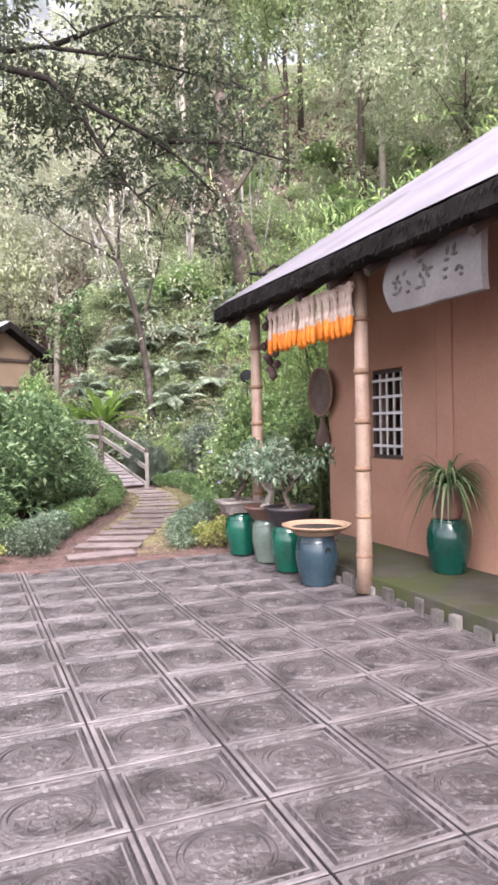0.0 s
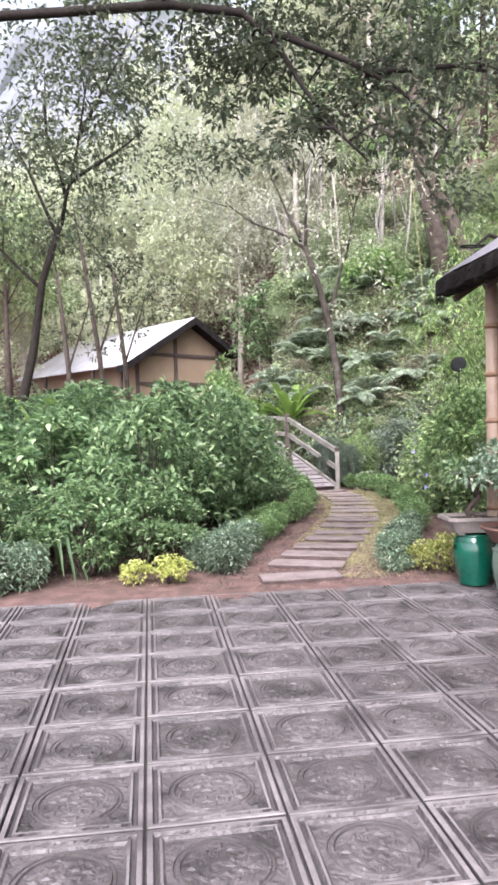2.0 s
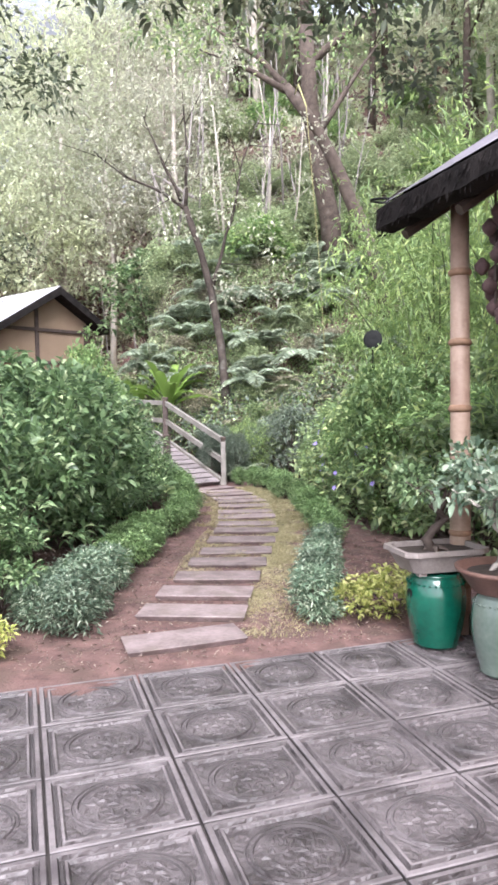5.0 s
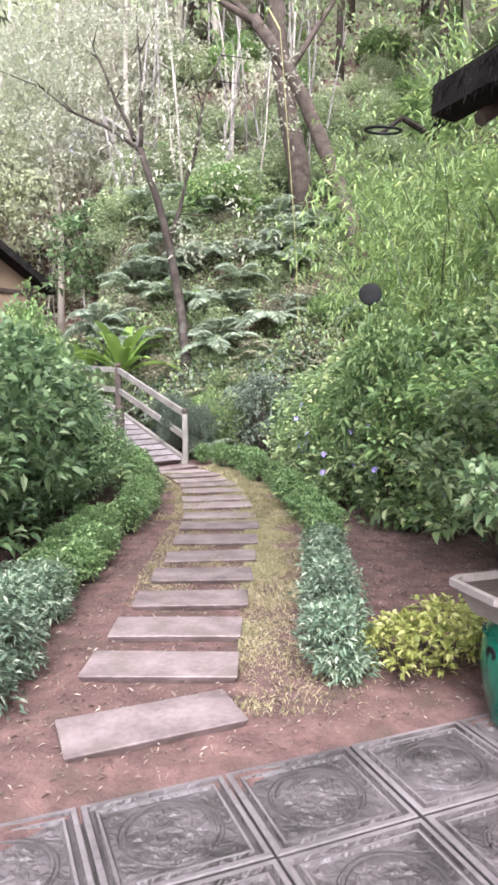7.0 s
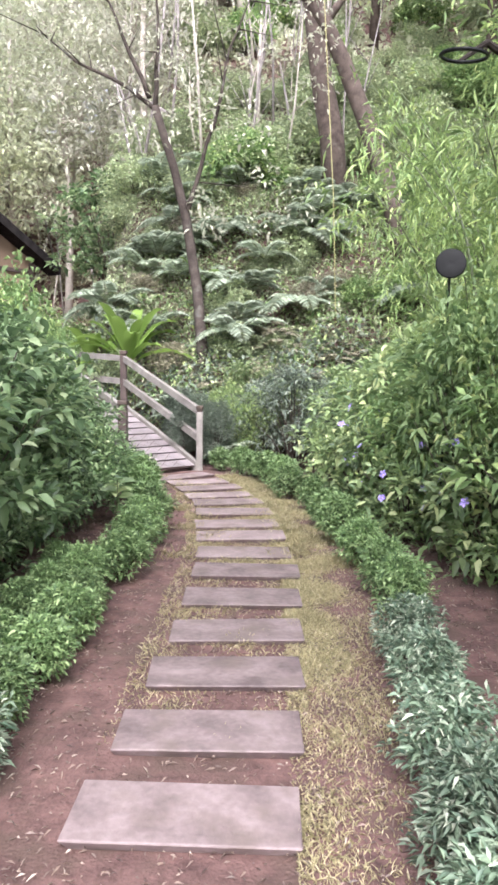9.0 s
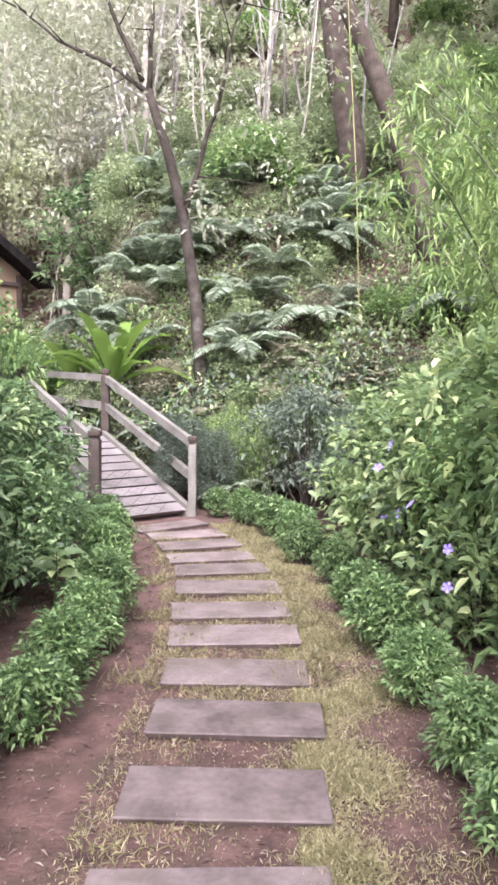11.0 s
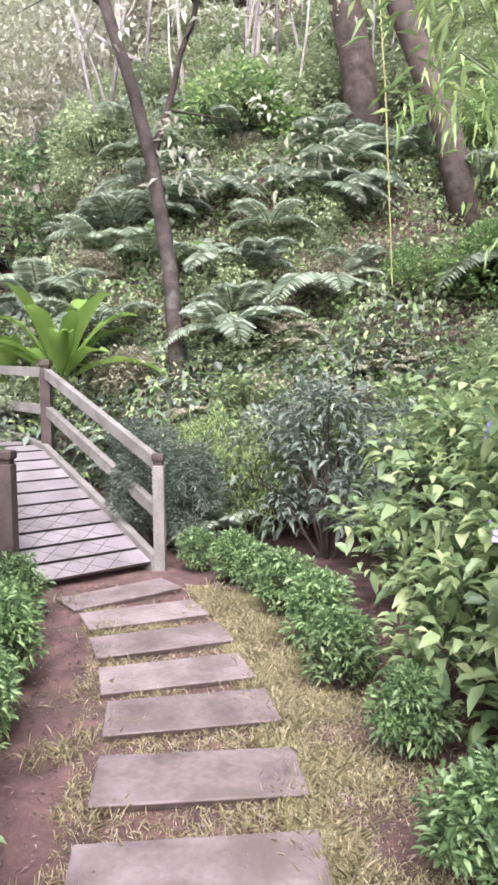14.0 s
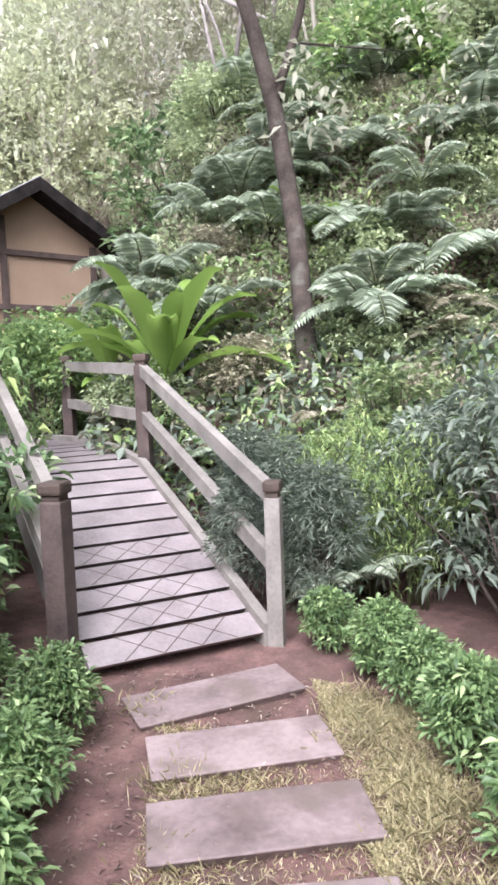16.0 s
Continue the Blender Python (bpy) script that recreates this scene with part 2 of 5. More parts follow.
L_GREY = leaf_mat("grey_green_leaf", (0.085, 0.120, 0.082), (0.235, 0.290, 0.205), (0.43, 0.47, 0.37), rough=0.42)
L_GRASS = leaf_mat("grass_blade", (0.25, 0.225, 0.085), (0.52, 0.44, 0.21), (0.68, 0.58, 0.36))


# ---- mesh tools ----
class Shape:
    def __init__(self):
        self.v, self.f = [], []

    def add(self, vs, fs):
        k = len(self.v)
        self.v.extend(vs)
        self.f.extend([tuple(i + k for i in f) for f in fs])

    def box(self, x0, x1, y0, y1, z0, z1, bev=0.0):
        if bev <= 0:
            self.add([(x, y, z) for z in (z0, z1) for y in (y0, y1) for x in (x0, x1)],
                     [(0, 2, 3, 1), (4, 5, 7, 6), (0, 1, 5, 4), (2, 6, 7, 3), (0, 4, 6, 2), (1, 3, 7, 5)])
            return
        bm = bmesh.new()
        bmesh.ops.create_cube(bm, size=1, matrix=Matrix.Translation(((x0 + x1) / 2, (y0 + y1) / 2, (z0 + z1) / 2)) @ Matrix.Diagonal((x1 - x0, y1 - y0, z1 - z0, 1)))
        bmesh.ops.bevel(bm, geom=bm.edges[:], offset=bev, segments=2, affect='EDGES', profile=0.6)
        bm.verts.index_update()
        self.add([tuple(v.co) for v in bm.verts], [tuple(v.index for v in f.verts) for f in bm.faces])
        bm.free()

    def tube(self, pts, rad, seg=8, caps=True):
        pts = [Vector(p) for p in pts]
        if not hasattr(rad, "__len__"):
            rad = [rad] * len(pts)
        vs, fs = [], []
        ref = Vector((0.31, 0.83, 0.47))
        for i, p in enumerate(pts):
            d = (pts[min(i + 1, len(pts) - 1)] - pts[max(i - 1, 0)]).normalized()
            a = d.cross(ref).normalized()
            b = d.cross(a)
            vs += [tuple(p + (a * math.cos(6.2832 * k / seg) + b * math.sin(6.2832 * k / seg)) * rad[i]) for k in range(seg)]
        for i in range(len(pts) - 1):
            for k in range(seg):
                fs.append((i * seg + k, i * seg + (k + 1) % seg, (i + 1) * seg + (k + 1) % seg, (i + 1) * seg + k))
        if caps:
            fs.append(tuple(range(seg))[::-1])
            fs.append(tuple((len(pts) - 1) * seg + k for k in range(seg)))
        self.add(vs, fs)

    def lathe(self, prof, seg=32, c=(0, 0)):
        """prof: (radius, height) pairs from the bottom up."""
        vs = [(c[0] + r * math.cos(6.2832 * k / seg), c[1] + r * math.sin(6.2832 * k / seg), z) for r, z in prof for k in range(seg)]
        fs = [(i * seg + k, i * seg + (k + 1) % seg, (i + 1) * seg + (k + 1) % seg, (i + 1) * seg + k) for i in range(len(prof) - 1) for k in range(seg)]
        fs.append(tuple(range(seg))[::-1])
        fs.append(tuple((len(prof) - 1) * seg + k for k in range(seg)))
        self.add(vs, fs)

    def mesh(self, name, material, smooth=False):
        me = bpy.data.meshes.new(name)
        me.from_pydata(self.v, [], self.f)
        me.materials.append(material)
        if smooth:
            me.polygons.foreach_set("use_smooth", [True] * len(me.polygons))
        me.update()
        return me


def obj(name, shape, material, m=None, parent=None, label="", category="", group="", kind="", smooth=False):
    me = shape if isinstance(shape, bpy.types.Mesh) else shape.mesh(name, material, smooth)
    ob = new(name, me)
    if parent:
        ob.parent = parent
    if m is not None:
        ob.matrix_basis = m
    return tagged(ob, label, category, group, kind)


def part(name, shape, material, parent, label="", smooth=False, m=None):
    return obj(name, shape, material, m, parent, label, smooth=smooth)


def thing(name, m, label, category, group=""):
    ob = new(name)
    ob.empty_display_size = 0.1
    ob.matrix_basis = m
    return tagged(ob, label, category, group)


def unit(a):
    return a / np.maximum(np.linalg.norm(a, axis=1, keepdims=True), 1e-6)


def leaf_mesh(name, P, D, L, W, material, rng, fold=0.25, droop=0.25, rich=False):
    """One mesh of folded leaves: base points P, directions D, lengths L, widths W."""
    n = len(P)
    D = unit(D)
    up = np.tile(np.array([0, 0, 1.0]), (n, 1)) + rng.normal(0, 0.35, (n, 3))
    S = unit(np.cross(D, up))
    N = unit(np.cross(S, D))
    L, W = np.asarray(L).reshape(-1, 1) * np.ones((n, 1)), np.asarray(W).reshape(-1, 1) * np.ones((n, 1))
    dn = np.array([0, 0, -1.0])
    if rich:
        s0 = P
        s1 = P + D * L * 0.36
        s2 = P + D * L * 0.72 + dn * L * droop * 0.3
        s3 = P + D * L + dn * L * droop
        l1, r1 = s1 + S * W * 0.5 + N * W * fold, s1 - S * W * 0.5 + N * W * fold
        l2, r2 = s2 + S * W * 0.36 + N * W * fold * 0.7, s2 - S * W * 0.36 + N * W * fold * 0.7
        V = np.stack([s0, s1, s2, s3, l1, r1, l2, r2], 1).reshape(-1, 3)
        base = np.array([[0, 1, 4], [1, 2, 6], [1, 6, 4], [2, 3, 6], [0, 5, 1], [1, 5, 7], [1, 7, 2], [2, 7, 3]])
        k = 8
    else:
        tip = P + D * L + dn * L * droop
        mid = P + D * L * 0.42
        V = np.stack([P, mid + S * W * 0.5 + N * W * fold, tip, mid - S * W * 0.5 + N * W * fold], 1).reshape(-1, 3)
        base = np.array([[0, 1, 2], [0, 2, 3]])
        k = 4
    F = (base[None] + (np.arange(n) * k)[:, None, None]).reshape(-1, 3)
    me = bpy.data.meshes.new(name)
    me.vertices.add(len(V))
    me.vertices.foreach_set("co", V.ravel())
    me.loops.add(F.size)
    me.loops.foreach_set("vertex_index", F.ravel())
    me.polygons.add(len(F))
    me.polygons.foreach_set("loop_start", np.arange(0, F.size, 3))
    me.polygons.foreach_set("loop_total", np.full(len(F), 3))
    me.materials.append(material)
    me.update(calc_edges=True)
    me.validate()
    return me


def clump_leaves(rng, centres, radii, per, size, ratio, squash=0.75, out=0.7):
    """Leaves on the outside of loose clumps, pointing outwards and a little up."""
    P, D, L = [], [], []
    for c, r in zip(centres, radii):
        d = unit(rng.normal(0, 1, (per, 3)))
        rr = r * rng.uniform(0.35, 1.0, (per, 1)) ** 0.5
        P.append(np.array(c) + d * rr * np.array([1, 1, squash]))
        D.append(d * out + rng.normal(0, 0.45, (per, 3)) + np.array([0, 0, 0.15]))
        L.append(size * rng.uniform(0.6, 1.3, per))
    P, D, L = np.concatenate(P), np.concatenate(D), np.concatenate(L)
    return P, D, L, L * ratio


def shrub(name, seed, R, H, clumps, per, size, ratio, material, label, category="shrub", group="", rich=False, base=0.1, stem=0.012, bark=None, clump_r=0.32, droop=0.25):
    """A shrub: forked stems and an uneven crown of leaf clumps with gaps."""
    rng = np.random.default_rng(seed)
    root = thing(name, pose(0, 0, 0), label, category, group)
    s = Shape()
    cs, rs = [], []
    for i in range(clumps):
        a, q = rng.uniform(0, 6.283), rng.uniform(0.0, 1.0)
        z = base + (H - base) * q ** 0.8
        wide = R * math.sqrt(max(0.05, 1 - (2 * q - 0.75) ** 2 * 0.75)) * rng.uniform(0.45, 1.0)
        c = (math.cos(a) * wide, math.sin(a) * wide, z)
        cs.append(c)
        rs.append(clump_r * rng.uniform(0.6, 1.15))
        if i % 2 == 0:
            s.tube([(c[0] * 0.1, c[1] * 0.1, 0), (c[0] * 0.45, c[1] * 0.45, z * 0.55), c], [stem, stem * 0.7, stem * 0.3], 5)
    part("stem", s, bark or BARK, root)
    P, D, L, W = clump_leaves(rng, cs, rs, per, size, ratio)
    P[:, 2] = np.maximum(P[:, 2], 0.02)
    D[:, 2] = D[:, 2] * 0.55 + 0.05
    obj("foliage", leaf_mesh("foliage", P, D, L, W, material, rng, rich=rich, droop=droop), None, parent=root)
    return root


def place(ob, x, y, z=0.0, s=1.0, rz=0.0, sz=None):
    """A scaled copy of a plant."""
    c = copy_thing(ob, pose(x, y, z, 0, 0, rz))
    c.scale = (s, s, sz or s)
    return c


# ---- ground ----
HA = 22.3
HM = pose(0, 0, 0, 0, 0, HA)
CA, SA = math.cos(radians(HA)), math.sin(radians(HA))


def to_world(u, v):
    return u * CA - v * SA, u * SA + v * CA


def smooth01(a, b, x):
    q = min(1.0, max(0.0, (x - a) / (b - a)))
    return q * q * (3 - 2 * q)


def height(x, y):
    foot = 17.2 + 12.5 * smooth01(-4.2, -7.5, x) if x < 0 else 17.2 - 1.5 * smooth01(5, 12, x)
    d = y - foot
    if d <= 0:
        h = 0.0
        if x < -5:
            h += 0.9 * smooth01(14, 20, y)
    else:
        top = 75 - 53 * smooth01(-5, -14, x)
        h = top * (1 - math.exp(-0.92 * d / top)) + 0.9 * smooth01(-5, -7, x)
    far = max(abs(x), abs(y))
    h += 0.35 * smooth01(0, 4, d) * noise.noise((x * 0.35, y * 0.35, 0))
    return h * (1 - smooth01(90, 200, far))


def ground_mesh():
    xs = sorted(set(np.round(np.concatenate([np.arange(-14, 12.1, 0.4), np.arange(-60, 60, 3.0), [-2500, -800, -300, -160, -100, -75, 75, 100, 160, 300, 800, 2500]]), 2)))
    ys = sorted(set(np.round(np.concatenate([np.arange(-2, 32.1, 0.4), np.arange(-30, 100, 3.0), [-2500, -800, -300, -100, -50, 130, 200, 400, 900, 2500]]), 2)))
    s = Shape()
    for y in ys:
        for x in xs:
            z = height(x, y)
            if -12 < x < 6 and 7 < y < 17:
                z += 0.02 * noise.noise((x * 1.7, y * 1.7, 3)) - 0.005
            u, v = x * CA + y * SA, -x * SA + y * CA
            if v < 7.0 and u < 12:
                z -= 0.06
            s.v.append((x, y, z))
    nx = len(xs)
    s.f = [(j * nx + i, j * nx + i + 1, (j + 1) * nx + i + 1, (j + 1) * nx + i) for j in range(len(ys) - 1) for i in range(nx - 1)]
    return s


SOIL = mat("red_brown_soil", (0.055, 0.028, 0.026), (0.215, 0.122, 0.106), 7, 0.95, 1.0, 42, c3=(0.10, 0.062, 0.05), spots=0.5)
t = SOIL.node_tree
grit = t.nodes.new("ShaderNodeTexVoronoi")
grit.inputs["Scale"].default_value = 80
gc = t.nodes.new("ShaderNodeTexCoord")
t.links.new(gc.outputs["Object"], grit.inputs["Vector"])
gb = t.nodes.new("ShaderNodeBump")
gb.inputs["Strength"].default_value, gb.inputs["Distance"].default_value = 0.3, 0.012
t.links.new(grit.outputs["Distance"], gb.inputs["Height"])
t.links.new(t.nodes["Bump"].outputs[0], gb.inputs["Normal"])
t.links.new(gb.outputs[0], t.nodes["Principled BSDF"].inputs["Normal"])
obj("ground", ground_mesh(), SOIL, label="reddish brown trodden soil with leaf litter", category="ground", kind="structure", smooth=True)

# a distant limestone mountain that closes the valley, its haze put into the colour
rng = np.random.default_rng(7)
s = Shape()
cols, rows_n = 60, 16
for j in range(rows_n):
    for i in range(cols):
        a = radians(-70 + 140 * i / (cols - 1))
        d = 190 + 60 * (j / (rows_n - 1)) + 12 * noise.noise((i * 0.4, j * 0.5, 2))
        top = 78 + 92 * math.exp(-((math.degrees(a) + 19) / 13) ** 2) + 24 * noise.noise((i * 0.18, 0, 5)) + 16 * noise.noise((i * 0.6, 1, 5))
        z = -2 + top * (j / (rows_n - 1)) ** 0.8 + 4 * noise.noise((i * 0.8, j * 0.8, 9))
        s.v.append((math.sin(a) * d - 20, math.cos(a) * d, z))
s.f = [(j * cols + i, j * cols + i + 1, (j + 1) * cols + i + 1, (j + 1) * cols + i) for j in range(rows_n - 1) for i in range(cols - 1)]
obj("backdrop_mountain", s, CLIFF, label="distant limestone mountain with green patches, haze painted in as bluish grey", category="mountain", kind="structure")

# ---- house with a porch ----
GABLE_V = 7.2
WALL_U = 3.95
s = Shape()
WV0, WV1, WZ0, WZ1 = 5.74, 6.34, 1.0, 1.90
s.box(WALL_U, WALL_U + 0.22, -6, WV0, 0.1, 3.2)
s.box(WALL_U, WALL_U + 0.22, WV1, GABLE_V, 0.1, 3.2)
s.box(WALL_U, WALL_U + 0.22, WV0, WV1, 0.1, WZ0)
s.box(WALL_U, WALL_U + 0.22, WV0, WV1, WZ1, 3.2)
obj("wall_front", s, PLASTER, HM, label="orange earth-plastered house wall, slightly stained", category="wall", kind="structure")
s = Shape()
g0, g1 = WALL_U + 0.22, 9.9
s.add([(g0, GABLE_V - 0.22, 0.1), (g1, GABLE_V - 0.22, 0.1), (g1, GABLE_V - 0.22, 3.2), (6.9, GABLE_V - 0.22, 5.1), (g0, GABLE_V - 0.22, 3.4),
       (g0, GABLE_V, 0.1), (g1, GABLE_V, 0.1), (g1, GABLE_V, 3.2), (6.9, GABLE_V, 5.1), (g0, GABLE_V, 3.4)],
      [(0, 1, 2, 3, 4), (9, 8, 7, 6, 5), (0, 5, 6, 1), (1, 6, 7, 2), (2, 7, 8, 3), (3, 8, 9, 4), (4, 9, 5, 0)])
s.box(g0, g1, -6, -5.78, 0.1, 3.3)
s.box(g1, g1 + 0.2, -6, GABLE_V, 0.1, 3.2)
obj("wall_gable", s, PLASTER, HM, label="orange earth-plastered gable and back walls", category="wall", kind="structure")
s = Shape()
s.box(WALL_U - 0.022, WALL_U + 0.003, 4.98, 5.20, 0.13, 3.1, 0.02)
obj("trim_pilaster", s, PLASTER, HM, label="shallow plastered pilaster strip on wall", category="trim", kind="structure")
# Added floor and partition behind the window, coloured as dark as a shaded room.
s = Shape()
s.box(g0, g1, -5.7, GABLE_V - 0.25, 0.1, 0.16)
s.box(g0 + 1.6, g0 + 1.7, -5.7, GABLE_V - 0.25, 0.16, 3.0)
obj("floor_interior", s, ROOM_SHADE, HM, label="room floor and partition with the room's dimness put into their colour", category="floor", kind="structure")

s = Shape()
s.box(3.04, WALL_U + 0.2, -6, GABLE_V + 0.05, -0.1, 0.13, 0.012)
obj("porch_floor", s, PLINTH, HM, label="mossy concrete porch plinth", category="porch floor", kind="structure")

# roof: pale sheet above, dark thatch below and at the eave
EU, EZ, RU = 2.76, 2.67, 6.9
SL = 0.64
V1, V0 = 7.65, -6.4
RZ = EZ + (RU - EU) * SL
roof = thing("roof", HM, "weathered pale grey roof with thick dark thatched eaves", "roof")
tagged(roof, kind="structure")
s = Shape()
nv, nu = 40, 14
for j in range(nv + 1):
    v = V0 + (V1 - V0) * j / nv
    for i in range(nu + 1):
        u = EU + (RU - EU) * i / nu
        s.v.append((u, v, EZ + (u - EU) * SL + 0.005 * noise.noise((u * 2, v * 2, 1)) + 0.045))
s.f = [(j * (nu + 1) + i, j * (nu + 1) + i + 1, (j + 1) * (nu + 1) + i + 1, (j + 1) * (nu + 1) + i) for j in range(nv) for i in range(nu)]
s.add([(RU, V0, RZ + 0.02), (RU, V1, RZ + 0.02), (RU + RU - EU, V1, EZ), (RU + RU - EU, V0, EZ)], [(0, 1, 2, 3)])
part("roof_sheet", s, ROOF, roof, "pale lavender-grey weathered sheet", smooth=True)
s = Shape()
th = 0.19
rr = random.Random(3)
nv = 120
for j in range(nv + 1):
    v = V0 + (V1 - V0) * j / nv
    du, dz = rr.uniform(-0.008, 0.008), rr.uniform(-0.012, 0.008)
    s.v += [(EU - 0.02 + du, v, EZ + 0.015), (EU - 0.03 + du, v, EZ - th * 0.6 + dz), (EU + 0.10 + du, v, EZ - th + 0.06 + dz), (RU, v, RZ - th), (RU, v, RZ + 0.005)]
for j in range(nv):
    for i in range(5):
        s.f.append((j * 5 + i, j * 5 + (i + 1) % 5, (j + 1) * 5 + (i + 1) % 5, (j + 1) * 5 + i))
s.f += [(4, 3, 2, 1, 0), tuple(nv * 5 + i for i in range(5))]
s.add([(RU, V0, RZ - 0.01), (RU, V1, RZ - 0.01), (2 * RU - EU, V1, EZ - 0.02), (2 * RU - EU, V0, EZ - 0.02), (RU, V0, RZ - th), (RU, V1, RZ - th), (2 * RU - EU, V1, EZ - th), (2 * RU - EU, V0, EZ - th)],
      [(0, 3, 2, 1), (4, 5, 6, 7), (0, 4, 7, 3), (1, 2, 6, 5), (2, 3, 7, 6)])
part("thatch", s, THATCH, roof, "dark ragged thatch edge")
rng = np.random.default_rng(17)
n1, n2 = 7000, 3800
ev, gq = rng.uniform(V0, V1, n1), rng.uniform(0, 1, n2)
drop = rng.uniform(0.0, 1.0, n1)
FP = np.concatenate([np.stack([EU - 0.025 + 0.02 * rng.random(n1), ev, EZ + 0.02 - th * 0.62 * drop], 1),
                     np.stack([EU + (RU - EU) * gq, np.full(n2, V1 - 0.01), EZ + (RU - EU) * gq * SL + 0.03 - th * rng.uniform(0, 1.1, n2)], 1)])
FD = np.concatenate([np.stack([rng.uniform(-0.55, 0.05, n1), rng.normal(0, 0.18, n1), -0.75 + rng.normal(0, 0.15, n1)], 1),
                     np.stack([rng.normal(-0.35, 0.2, n2), rng.uniform(0.1, 0.8, n2), -0.55 + rng.normal(0, 0.2, n2)], 1)])
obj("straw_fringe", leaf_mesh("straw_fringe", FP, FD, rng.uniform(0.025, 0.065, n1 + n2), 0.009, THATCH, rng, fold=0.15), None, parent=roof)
for i in range(24):
    v = V1 - 0.22 - i * 0.58
    s = Shape()
    s.tube([(EU + 0.06, v, EZ - th - 0.0), (RU - 0.05, v, RZ - th - 0.04)], 0.035, 6)
    part("rafter", s, DARKWOOD, roof)
s = Shape()
s.tube([(3.0, V0 + 0.3, 2.69), (3.0, V1 - 0.12, 2.69)], 0.06, 8)
part("eave_beam", s, DARKWOOD, roof)


def bamboo_post(u, v, top=2.66):
    root = thing("bamboo_post", HM @ pose(u, v, 0, -0.4, 0.3, 0), "pale yellow bamboo porch post with brown nodes", "post", "porch posts")
    s = Shape()
    nodes = [0.30, 0.62, 1.0, 1.38, 1.78, 2.2]
    s.tube([(0, 0, 0), (0, 0, 0.3), (0.004, 0.003, 1.2), (0, 0, top)], [0.066, 0.064, 0.06, 0.054], 20)
    part("culm", s, BAMBOO, root, smooth=True)
    for z in nodes:
        s = Shape()
        s.lathe([(0.058, z - 0.022), (0.069, z - 0.008), (0.071, z), (0.067, z + 0.012), (0.056, z + 0.024)], 20)
        part("node", s, NODE, root, smooth=True)
    return root


bamboo_post(3.0, 4.92)
bamboo_post(3.02, 7.14)
bamboo_post(3.0, 2.2)

# window with white bars
win = thing("window_1", HM @ pose(WALL_U, 0, 0), "barred window with white muntins and dark room behind", "window")
tagged(win, kind="structure")
s = Shape()
for a, b, c, d in ((WV0, WV1, WZ0, WZ0 + 0.04), (WV0, WV1, WZ1 - 0.04, WZ1), (WV0, WV0 + 0.04, WZ0 + 0.04, WZ1 - 0.04), (WV1 - 0.04, WV1, WZ0 + 0.04, WZ1 - 0.04)):
    s.box(0.05, 0.11, a, b, c, d, 0.006)
part("window_frame", s, DARKWOOD, win)
for i in range(5):
    z = WZ0 + 0.13 + i * 0.165
    s = Shape()
    s.box(0.03, 0.06, WV0 + 0.01, WV1 - 0.01, z - 0.014, z + 0.014, 0.004)
    part("bar", s, WHITEBAR, win)
for i in range(4):
    v = WV0 + 0.12 + i * 0.125
    s = Shape()
    s.box(0.062, 0.082, v - 0.011, v + 0.011, WZ0 + 0.03, WZ1 - 0.03, 0.004)
    part("muntin", s, WHITEBAR, win)

# kerb stones along the plinth
rr = random.Random(5)
v = 5.75
while v > 0.4:
    w = rr.uniform(0.07, 0.16)
    s = Shape()
    s.box(3.012 - rr.uniform(0, 0.03), 3.036, v - w, v, -0.02, rr.uniform(0.04, 0.11), 0.01)
    obj("kerb_stone", s, STONE, HM, label="small rough stone set against porch plinth", category="stone", group="stones along the plinth")
    v -= w + rr.uniform(0.02, 0.14)

# hanging maize
beam_z = 2.44
rack = thing("maize_rack", HM @ pose(2.9, 0, 0), "bamboo pole hung with braided dry husks under the eave", "rack")
s = Shape()
s.tube([(0, 4.85, beam_z), (0, 6.5, beam_z)], 0.016, 8)
part("pole", s, BAMBOO, rack)
rr = random.Random(11)
for i in range(33):
    v = 4.90 + i * 0.048
    cob = thing("maize_cob", HM @ pose(2.9 + rr.uniform(-0.03, 0.03), v + rr.uniform(-0.012, 0.012), 2.44, rr.uniform(-5, 5), rr.uniform(-6, 6), 0),
                "dried orange maize cob hanging by its husk", "maize cob", "row of hanging maize")
    top = -0.17 + rr.uniform(-0.025, 0.02)
    s = Shape()
    s.lathe([(0.010, top - 0.20), (0.024, top - 0.175), (0.031, top - 0.11), (0.030, top - 0.04), (0.018, top)], 10)
    part("cob", s, CORN, cob, smooth=True)
    s = Shape()
    f = rr.uniform(0.03, 0.045)
    s.lathe([(0.030, top - 0.055), (0.034, top - 0.02), (0.020, top + 0.03), (0.016, -0.05), (f, 0.01), (f * 0.7, 0.04)], 9)
    s.v = [(x * rr.uniform(0.75, 1.25), y * rr.uniform(0.75, 1.25), z + rr.uniform(-0.012, 0.012)) for x, y, z in s.v]
    part("husk", s, HUSK, cob)

bundle = thing("dried_bundle", HM @ pose(3.08, 6.88, 0), "dark reddish-brown bundle of dried vegetables on a string", "dried vegetables")
rr = random.Random(4)
for i in range(16):
    s = Shape()
    z = 2.48 - i * 0.04
    s.lathe([(0.01, z - 0.05), (0.04, z - 0.02), (0.045, z + 0.01), (0.012, z + 0.05)], 10, (rr.uniform(-0.06, 0.06), rr.uniform(-0.09, 0.09)))
    part("bulb", s, GARLIC, bundle, smooth=True)
s = Shape()
s.tube([(0, 0, 1.9), (0, 0, 2.64)], 0.008, 5)
part("string", s, DARKWOOD, bundle)

